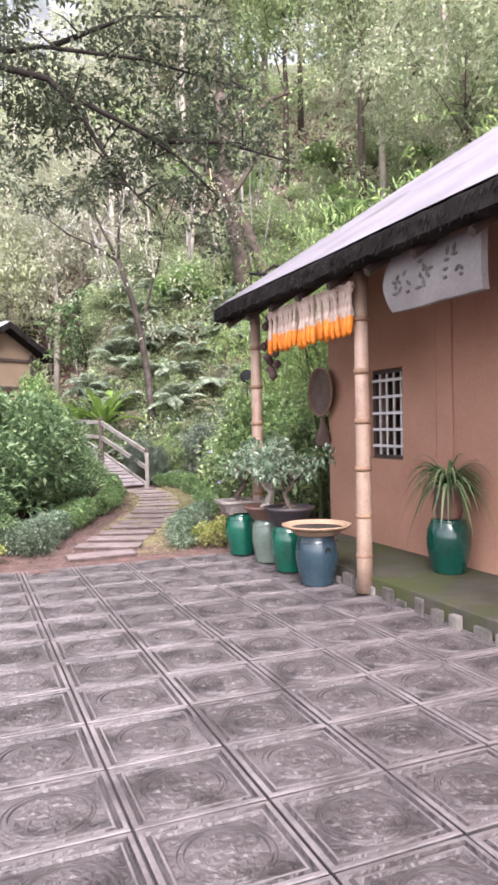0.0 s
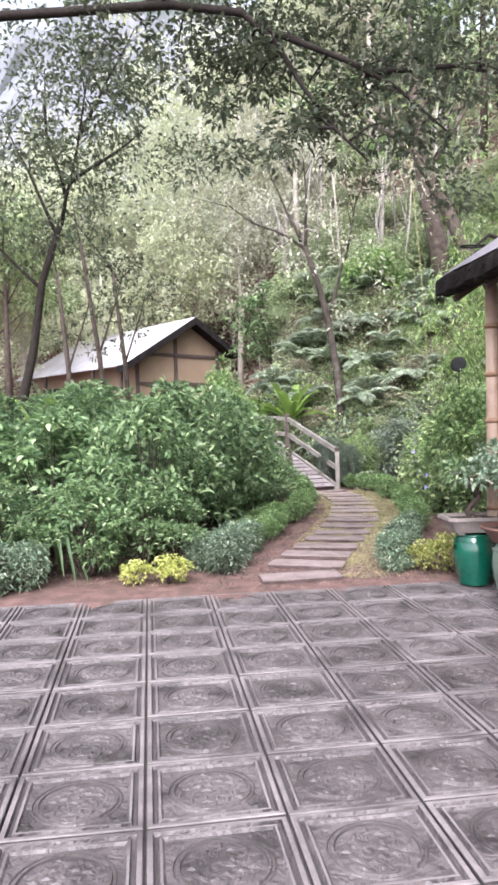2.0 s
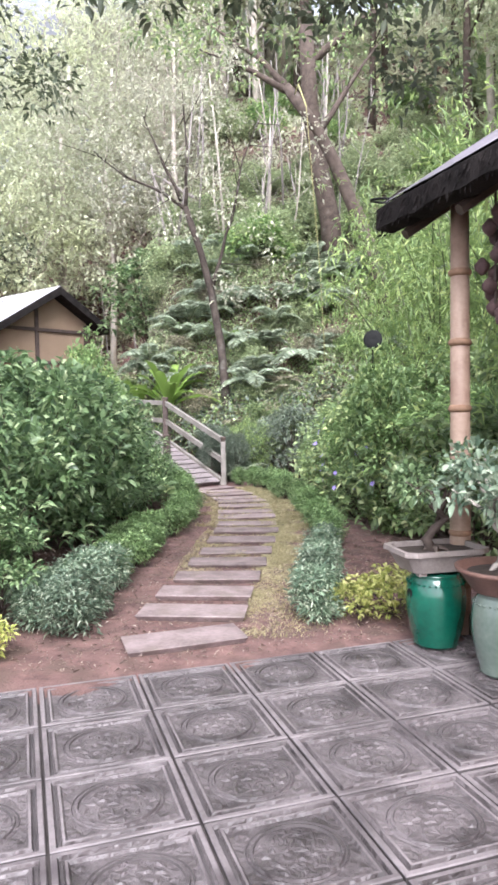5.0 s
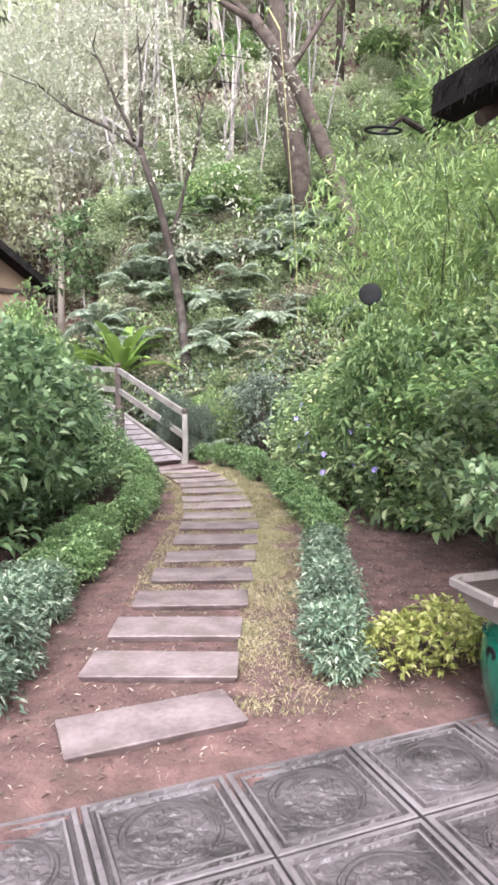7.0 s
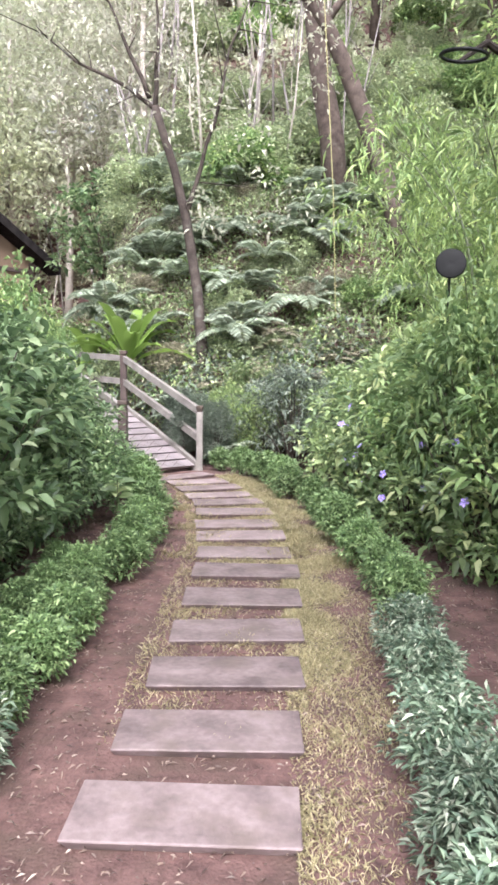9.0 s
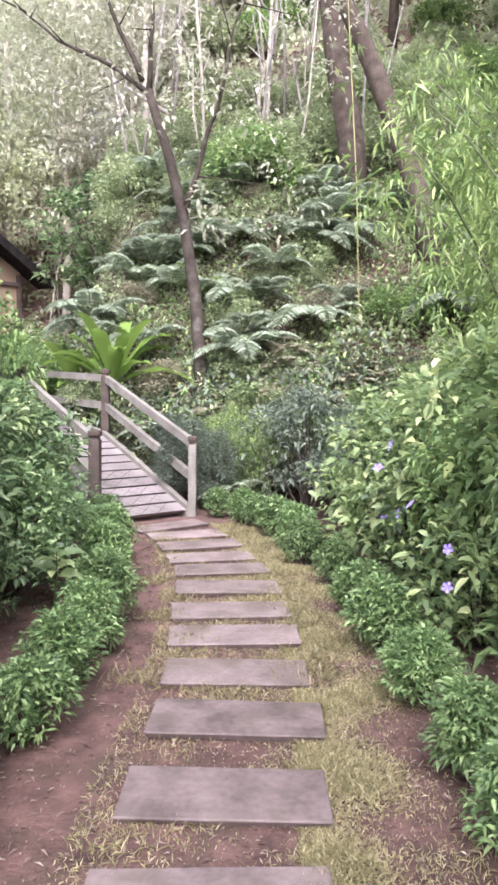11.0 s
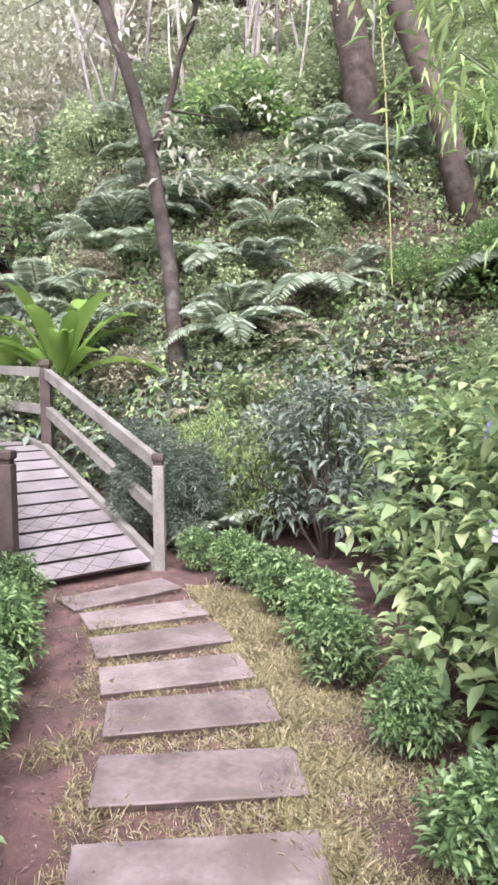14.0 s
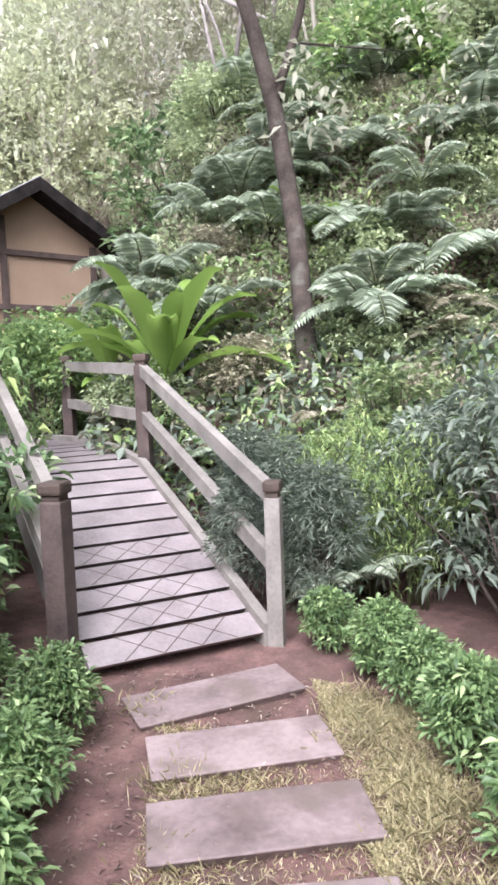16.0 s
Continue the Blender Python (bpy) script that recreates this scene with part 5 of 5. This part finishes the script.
# ---- broad-leaved banana plants and ferns ----
def banana(x, y, z, seed, n, length, label):
    rng = np.random.default_rng(seed)
    root = thing("banana_plant", pose(x, y, z), label, "banana plant", "banana plants")
    s = Shape()
    s.tube([(0, 0, -0.1), (0.02, 0, 0.4), (0, 0.02, 0.75)], [0.08, 0.065, 0.04], 10)
    part("stem", s, CULM, root, smooth=True)
    for i in range(n):
        a, l = i * 2.4 + rng.uniform(-0.3, 0.3), length * rng.uniform(0.75, 1.1)
        st = rng.uniform(0.45, 1.5)
        s = Shape()
        vs = []
        for k in range(10):
            q = k / 9
            out = l * (q * 0.85) * (1.1 - 0.35 * st)
            up = 0.6 + l * (st * q - (0.55 + 0.25 * st) * q * q * 0.75)
            ww = 0.0 if q < 0.12 else 0.075 * l * math.sin(math.pi * min(1, (q - 0.1) / 0.9 * 0.9 + 0.08)) ** 0.7
            ww += 0.008
            cx, cy = math.cos(a) * out, math.sin(a) * out
            wv = 0.012 * math.sin(k * 2.1 + i)
            vs += [(cx - math.sin(a) * ww, cy + math.cos(a) * ww, up + ww * 0.45 + wv), (cx, cy, up), (cx + math.sin(a) * ww, cy - math.cos(a) * ww, up + ww * 0.45 - wv)]
        s.add(vs, [(k * 3 + j, k * 3 + j + 1, k * 3 + j + 4, k * 3 + j + 3) for k in range(9) for j in (0, 1)])
        part("leaf", s, L_BANANA, root, smooth=True)
    return root


banana(-3.75, 18.3, 0.75, 1, 20, 1.4, "bright green broad-leaved banana plant behind footbridge")
banana(-4.45, 18.9, 0.6, 2, 11, 1.2, "bright green broad-leaved banana plant behind footbridge")
banana(-5.4, 9.6, 0.5, 4, 8, 0.9, "broad-leaved green plant among garden shrubs")
banana(-2.75, 19.9, 2.3, 5, 7, 0.6, "small broad-leaved plant at foot of forked tree")


def fern(seed, n, length, label, material=L_FERN):
    rng = np.random.default_rng(seed)
    root = thing("fern", pose(0, 0, 0), label, "fern", "ferns on the slope")
    P, D, L = [], [], []
    s = Shape()
    for i in range(n):
        a, l, st = i * 6.283 / n + rng.uniform(-0.3, 0.3), length * rng.uniform(0.7, 1.15), rng.uniform(0.6, 1.35)
        pts = []
        for k in range(9):
            q = k / 8
            pts.append(np.array([math.cos(a) * l * q * 0.9, math.sin(a) * l * q * 0.9, 0.1 + l * (st * q - 0.92 * q * q)]))
        s.tube([tuple(p) for p in pts], [0.008 * (1 - k / 9) + 0.002 for k in range(9)], 4)
        for k in range(30):
            q = 0.12 + 0.86 * k / 29
            j = min(7, int(q * 8))
            p = pts[j] + (pts[j + 1] - pts[j]) * (q * 8 - j)
            t = pts[j + 1] - pts[j]
            t = t / np.linalg.norm(t)
            sd = np.array([-math.sin(a), math.cos(a), 0])
            for sg in (-1, 1):
                P.append(p)
                D.append(sd * sg + t * 0.35 + np.array([0, 0, -0.05]))
                L.append(0.26 * l * math.sin(math.pi * (0.15 + 0.8 * q)))
    P, D, L = np.array(P), np.array(D), np.array(L)
    part("stalk", s, CULM, root)
    obj("fronds", leaf_mesh("fronds", P, D, L, L * 0.2 + 0.006, material, rng, fold=0.1), None, parent=root)
    return root


ferns = [fern(120, 8, 1.15, "arching green fern on the slope"), fern(121, 7, 0.95, "arching green fern on the slope")]
prototypes += ferns
dry_fern = fern(122, 8, 0.8, "withered brown fern on the slope", L_DRY)
prototypes.append(dry_fern)
for i in range(16):
    x, y = rr.uniform(-2.4, 0.2), rr.uniform(17.9, 19.2)
    place(dry_fern, x, y, height(x, y) + 0.08, rr.uniform(0.5, 0.9), rr.uniform(0, 360))
for x, y, sc in fern_spots:
    place(ferns[1], x, y, height(x, y) + 0.12, sc, rr.uniform(0, 360))
for i in range(72):
    x, y = rr.uniform(-4.6, 4.5), rr.uniform(18.6, 23.5)
    place(ferns[i % 2], x, y, height(x, y) + 0.25, rr.uniform(0.5, 1.15), rr.uniform(0, 360))

# ---- slope: shrubs, trees, undergrowth ----
h_shrub = [shrub("slope_shrub", 130 + i, 0.8, 1.0, 28, 96, 0.115, 0.42, (L_HILL, L_GREEN, L_DRY)[i], ("olive green shrub on the slope", "bright green shrub on the slope", "dry olive brown shrub on the slope")[i], group="shrubs on the slope", clump_r=0.36) for i in range(3)]
prototypes += h_shrub
for i in range(120):
    x, y = rr.uniform(-12, 9), rr.uniform(18.5, 36)
    if height(x, y) < 0.7 or (-12 < x < -5 and y < 31) or (x < -1.6 and y < 21.5):
        continue
    k = rr.choice((0, 0, 0, 1)) if x > -3 else rr.choice((0, 0, 0, 2))
    place(h_shrub[k], x, y, height(x, y), rr.uniform(0.6, 1.3), rr.uniform(0, 360))


for i in range(75):
    x, y = rr.uniform(-4.3, 5), rr.uniform(17.9, 23.5)
    k = rr.choice((0, 0, 0, 2)) if x < 0 else rr.choice((0, 0, 1))
    if abs(x + 2.6) < 0.4 and y < 20:
        continue
    place(h_shrub[k], x, y, height(x, y) - 0.05, rr.uniform(0.28, 0.62), rr.uniform(0, 360))


def hill_tree(seed, H, material, bark, label, per=80, size=0.19, spread=0.9):
    rng = np.random.default_rng(seed)
    limbs = []
    for i in range(7):
        a = i * 2.4 + rng.uniform(-0.4, 0.4)
        z0 = H * rng.uniform(0.35, 0.75)
        r = H * rng.uniform(0.14, 0.28)
        limbs.append([(0, 0, z0), (math.cos(a) * r * 0.5, math.sin(a) * r * 0.5, z0 + H * 0.12), (math.cos(a) * r, math.sin(a) * r, z0 + H * rng.uniform(0.16, 0.3))])
    return slim_tree("slope_tree", [(0, 0, -0.3), (0.1, 0, H * 0.4), (-0.1, 0.1, H * 0.9)], H * 0.018, H * 0.006, limbs, label, material, seed, bark, per, size, 0.45, spread, 2, group="trees on the slope")


ht = [hill_tree(140, 8, L_HAZE, BARKPALE, "yellow-green tree on the far slope, leaves paled by painted haze"), hill_tree(141, 9, L_HILL, BARK, "olive green tree on the slope"), hill_tree(142, 7, L_DRYTREE, BARKPALE, "thin dry-leaved tree on the slope", 44, 0.16), hill_tree(143, 8, L_MID, BARK, "deep green tree on the slope")]
prototypes += ht
spots = [(-14, 33, 0), (-11.5, 34, 0), (-9.5, 36, 2), (-7, 34, 0), (-17, 36, 1), (-20, 34, 1), (-5.5, 30, 2), (-4, 33, 0), (-12.5, 39, 0), (-8.5, 41, 2), (-5, 38, 0), (-2.5, 31, 2), (-1, 34, 1), (1.8, 31, 3), (4.5, 27, 1), (5.5, 28, 0), (7, 24.5, 0), (8.5, 27, 1), (10, 24, 1), (6.8, 22, 1), (9, 20.5, 0), (12, 22, 3), (-1.5, 37, 0), (3, 37, 3), (7, 34, 1), (-16, 42, 0), (-22, 42, 0), (11, 30, 0), (-24, 36, 3), (-13, 27.5, 1), (-17, 28, 3), (-20, 27, 1), (12, 18, 3), (9.5, 16, 1), (-6.3, 32, 2), (15, 26, 1), (-15, 30, 1), (-13, 31, 3), (-18.5, 30.5, 0), (-10.5, 32, 0)]
for i in range(34):
    spots.append((rr.uniform(-14, 14), rr.uniform(36, 52), rr.choice((0, 0, 1, 2))))
spots += [(-16, 24, 1), (-19, 27, 1), (-13.5, 21.5, 3), (-17, 20, 1), (-11.5, 30.5, 0), (-8.5, 31.5, 2)]
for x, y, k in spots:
    # Trees on the far left take the kind with haze in its leaves.
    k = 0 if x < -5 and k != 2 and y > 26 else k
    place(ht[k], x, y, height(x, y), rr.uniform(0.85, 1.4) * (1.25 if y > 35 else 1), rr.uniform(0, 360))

rng = np.random.default_rng(150)


def scatter(name, n, x0, x1, y0, y1, size, material, label, lo=0.6):
    X, Y = rng.uniform(x0, x1, n), rng.uniform(y0, y1, n)
    Z = np.array([height(x, y) for x, y in zip(X, Y)])
    lump = np.array([noise.noise((x * 0.8, y * 0.8, 4)) for x, y in zip(X, Y)])
    ok = (Z > lo) & ~((X > -13) & (X < -5.8) & (Y > 20) & (Y < 29.5))
    P = np.stack([X, Y, Z + np.maximum(0, rng.uniform(-0.05, 0.35, n) + lump * 0.5)], 1)[ok]
    D = rng.normal(0, 0.8, (len(P), 3)) + np.array([0, -0.35, 0.3])
    L = size * rng.uniform(0.5, 1.4, len(P))
    obj(name, leaf_mesh(name, P, D, L, L * 0.45, material, rng), None, label=label, category="undergrowth", kind="stuff")


scatter("undergrowth", 76000, -6, 7, 18.7, 28, 0.10, L_HILL, "mixed green undergrowth covering the slope", 0.15)
scatter("undergrowth", 26000, -4, 7, 17.3, 26, 0.10, L_GREEN, "bright green undergrowth on the slope", 0.15)
scatter("undergrowth", 9000, -5, 6, 17.3, 19.2, 0.13, L_GREY, "grey-green undergrowth at foot of the slope", 0.02)
scatter("undergrowth", 9000, -5, 6, 17.3, 19.2, 0.09, L_MID, "mid green undergrowth at foot of the slope", 0.02)
scatter("undergrowth", 40000, -5, 3, 17.6, 30, 0.10, L_DRY, "dry brown undergrowth on the slope", 0.2)
# Both far woods use the leaf colour that has haze mixed in.
scatter("far_woods", 80000, -40, 30, 30, 75, 0.3, L_HAZE, "distant woodland covering the hillside, haze painted into its leaf colour", 1.0)
scatter("far_woods", 56000, -40, 12, 28, 75, 0.3, L_HAZE, "distant woodland on the hillside, paled by haze in its leaf colour", 1.0)

for p in prototypes:
    for o in list(p.children_recursive) + [p]:
        bpy.data.objects.remove(o)

# ---- garden lamp and hoop ----
lamp = thing("garden_floodlight", pose(-0.02, 12.1, 0), "round black garden floodlight on a thin pole", "lamp")
s = Shape()
s.tube([(0, 0, -0.1), (0, 0, 2.1)], 0.009, 8)
part("pole", s, BLACK, lamp)
s = Shape()
s.lathe([(0.05, -0.07), (0.08, -0.05), (0.105, 0.0), (0.115, 0.02), (0.105, 0.025), (0.01, 0.012)], 28)
part("housing", s, BLACK, lamp, smooth=True, m=pose(0, -0.03, 2.19, 82, 0, -12))
hoop = thing("iron_hoop", pose(0.27, 13.1, 4.12, 8, 4, 0), "dark iron hoop hung in the bamboo", "hoop")
s = Shape()
s.tube([(0.2 * math.cos(a / 24 * 6.2832), 0.2 * math.sin(a / 24 * 6.2832), 0) for a in range(25)], 0.017, 6)
part("ring", s, BLACK, hoop)
s = Shape()
s.tube([(0, 0.2, 0), (0.25, 0.3, 0.2), (0.7, 0.5, 0.05)], [0.02, 0.035, 0.04], 7)
part("arm", s, BARKDARK, hoop)

# ---- grass beside the path ----
rng = np.random.default_rng(160)
n = 140000
Y = rng.uniform(7.6, 15.6, n)
X = np.array([-1.22 - (0.055 * max(0, y - 11.3) ** 1.85) for y in Y]) + np.abs(rng.normal(0.08, 0.24, n)) - 0.06
Y2 = rng.uniform(9.0, 15.0, 40000)
X2 = np.array([-1.55 - (0.055 * max(0, y - 11.3) ** 1.85) for y in Y2]) + rng.uniform(-0.45, 0.4, 40000)
X, Y = np.concatenate([X, X2]), np.concatenate([Y, Y2])
dens = np.array([noise.noise((x * 3, y * 3, 8)) for x, y in zip(X, Y)])
ok = (dens + rng.normal(0, 0.35, len(X)) > -0.18) & (rng.random(len(X)) < np.clip((Y - 7.2) / 4.5, 0.12, 1)) & (Y < 15.5)
P = np.stack([X, Y, np.full(len(X), -0.005)], 1)[ok]
D = rng.normal(0, 0.55, (len(P), 3))
D[:, 2] = np.abs(D[:, 2]) + 0.5
L = rng.uniform(0.012, 0.05, len(P)) * np.clip(1 + dens[ok], 0.5, 1.6)
obj("grass", leaf_mesh("grass", P, D, L, 0.0035, L_GRASS, rng, fold=0.1), None, label="short yellow-green grass beside stepping stones", category="grass", kind="stuff")
n = 26000
X, Y = rng.uniform(-4.2, 1.0, n), rng.uniform(7.0, 15.5, n)
P = np.stack([X, Y, np.full(n, 0.012)], 1)
ok = (-X * SA + Y * CA) > 7.2
D = rng.normal(0, 1, (n, 3)) * np.array([1, 1, 0.12])
obj("leaf_litter", leaf_mesh("leaf_litter", P[ok], D[ok], rng.uniform(0.008, 0.04, ok.sum()) ** 1.0, 0.007, leaf_mat("dry_litter", (0.07, 0.04, 0.03), (0.26, 0.17, 0.12), (0.42, 0.34, 0.26), trans=0.05), rng), None, label="dry brown fallen leaves and twigs on the soil", category="leaf litter", kind="stuff")

# taller tufts between the stones near the bridge
tufts = [(-1.55 - 0.055 * max(0, y - 11.3) ** 1.85 + 0.43 * side + rng.normal(0, 0.07), y) for y in np.arange(11.6, 15.4, 0.13) for side in ((1,) if int(y * 7) % 3 else (1, -0.9))]
TP, TD, TL = [], [], []
for x, y in tufts:
    k = int(rng.integers(60, 170))
    TP.append(np.stack([rng.normal(x, 0.075, k), rng.normal(y, 0.06, k), np.full(k, -0.004)], 1))
    TD.append(np.stack([rng.normal(0, 0.5, k), rng.normal(0, 0.5, k), rng.uniform(0.6, 1.2, k)], 1))
    TL.append(rng.uniform(0.04, 0.11, k))
TP, TD, TL = np.concatenate(TP), np.concatenate(TD), np.concatenate(TL)
obj("grass_tufts", leaf_mesh("grass_tufts", TP, TD, TL, 0.004, L_GRASS, rng, fold=0.1), None, label="longer green and straw-coloured grass tufts beside stepping stones", category="grass", kind="stuff")

# ---- stepping stones ----
steps = [(-1.545, 7.375, 22, 0.72), (-1.635, 7.915, -1, 0.73), (-1.615, 8.415, 0, 0.71), (-1.58, 8.925, 2, 0.70), (-1.545, 9.44, 4, 0.69), (-1.525, 9.97, 3, 0.69), (-1.52, 10.49, 2, 0.70), (-1.52, 11.04, 1, 0.72), (-1.55, 11.54, 3, 0.70),
         (-1.585, 12.03, 5, 0.72), (-1.635, 12.49, 7, 0.73), (-1.685, 12.97, 8, 0.72), (-1.76, 13.45, 12, 0.70), (-1.87, 13.85, 17, 0.70), (-1.995, 14.27, 22, 0.72), (-2.16, 14.71, 26, 0.71), (-2.365, 15.14, 37, 0.76)]
rr = random.Random(9)
for x, y, a, w in steps:
    s = Shape()
    s.box(-w / 2, w / 2, 0, 0.31, -0.05, 0.034, 0.006)
    s.v = [(px * (1 - 0.10 * (pz < 0)), 0.155 + (py - 0.155) * (1 - 0.34 * (pz < 0)), pz) for px, py, pz in s.v]
    s.v = [(px + 0.012 * noise.noise((px * 4 + x, py * 4 + y, 0)), py + 0.012 * noise.noise((px * 4, py * 4 + y, 7)), pz) for px, py, pz in s.v]
    obj("stepping_stone", s, SLAB, pose(x, y, rr.uniform(-0.008, 0.006), rr.uniform(-0.8, 0.8), rr.uniform(-0.8, 0.8), a), label="worn pinkish grey rectangular stepping stone on soil", category="stepping stone", group="stepping stones of the path")

# ---- patio of relief tiles ----
PU, PV, U0, VT = 0.507, 0.478, 1.02, 7.15
s = Shape()
s.box(-6.5, 3.03, -6.0, VT, -0.12, -0.022)
patio = obj("pavement", s, GROUT, HM, label="patio paved with square relief concrete tiles", category="patio", kind="structure")


def tile_shape(lod):
    s = Shape()
    hu, hv = PU / 2 - 0.006, PV / 2 - 0.006
    def loop(i, z):
        return [(-hu + i, -hv + i, z), (hu - i, -hv + i, z), (hu - i, hv - i, z), (-hu + i, hv - i, z)]
    prof = [(0, -0.022), (0.0, -0.004), (0.004, 0.0), (0.020, 0.0), (0.026, -0.014), (0.037, -0.014), (0.043, -0.002), (0.052, -0.002), (0.060, -0.011)]
    for i, z in prof:
        s.v += loop(i, z)
    for j in range(len(prof) - 1):
        s.f += [(j * 4 + k, j * 4 + (k + 1) % 4, j * 4 + 4 + (k + 1) % 4, j * 4 + 4 + k) for k in range(4)]
    j = len(prof) - 1
    s.f.append((j * 4, j * 4 + 1, j * 4 + 2, j * 4 + 3))
    if lod:
        for r0, r1, zt in ((0.140, 0.156, -0.003), (0.163, 0.171, -0.006)):
            vs = []
            n = 28
            for r, z in ((r0, -0.0115), (r0 + 0.004, zt), (r1 - 0.004, zt), (r1, -0.0115)):
                vs += [(r * math.cos(6.2832 * k / n), r * 0.95 * math.sin(6.2832 * k / n), z) for k in range(n)]
            s.add(vs, [(q * n + k, q * n + (k + 1) % n, q * n + n + (k + 1) % n, q * n + n + k) for q in range(3) for k in range(n)])
        rr = random.Random(2)
        for k in range(24):
            a = k * 2.4
            r = 0.125 * math.sqrt((k + 0.5) / 24)
            cx, cy = r * math.cos(a), r * math.sin(a)
            pa, la, wa = rr.uniform(0, 3.14), rr.uniform(0.016, 0.03), rr.uniform(0.007, 0.012)
            vs = [(cx + math.cos(pa) * la * math.cos(t) - math.sin(pa) * wa * math.sin(t), cy + math.sin(pa) * la * math.cos(t) + math.cos(pa) * wa * math.sin(t), -0.0115) for t in np.linspace(0, 5.4, 7)]
            s.add(vs + [(cx, cy, -0.004)], [(i, (i + 1) % 7, 7) for i in range(7)])
        for sx in (-1, 1):
            for sy in (-1, 1):
                cx, cy = sx * 0.158, sy * 0.145
                s.add([(cx - 0.022, cy, -0.0115), (cx, cy - 0.022, -0.0115), (cx + 0.022, cy, -0.0115), (cx, cy + 0.022, -0.0115), (cx, cy, -0.006)], [(0, 1, 4), (1, 2, 4), (2, 3, 4), (3, 0, 4)])
    return s


tile = tile_shape(True).mesh("tile", TILE)
tile.materials.append(RIM)
tile.materials.append(GROOVE)
# Tile sides, groove bottoms and inner ring slopes get the darker material.
kinds = [2] * 4 + [1] * 8 + [0] * 4 + [2] * 4 + [0] * 4 + [1] * 4 + [0] * 4
ring_faces = [2] * 28 + [0] * 28 + [0] * 28
faces = kinds + [0] + ring_faces * 2
tile.polygons.foreach_set("material_index", faces + [0] * (len(tile.polygons) - len(faces)))
rest = Shape()
flat = tile_shape(False)
rr = random.Random(6)
for r in range(27):
    for c in range(-14, 4):
        u, v = U0 + (c + 0.5) * PU, VT - (r + 0.5) * PV
        if u + PU / 2 > 3.10:
            continue
        if r < 14 and c > -12:
            obj("tile", tile, None, pose(u, v, rr.uniform(-0.003, 0.002), rr.uniform(-0.35, 0.35), rr.uniform(-0.35, 0.35), rr.choice((0, 180))), parent=patio)
        else:
            rest.add([(x + u, y + v, z) for x, y, z in flat.v], flat.f)
part("tile_field", rest, TILE, patio)["kind"] = "stuff"
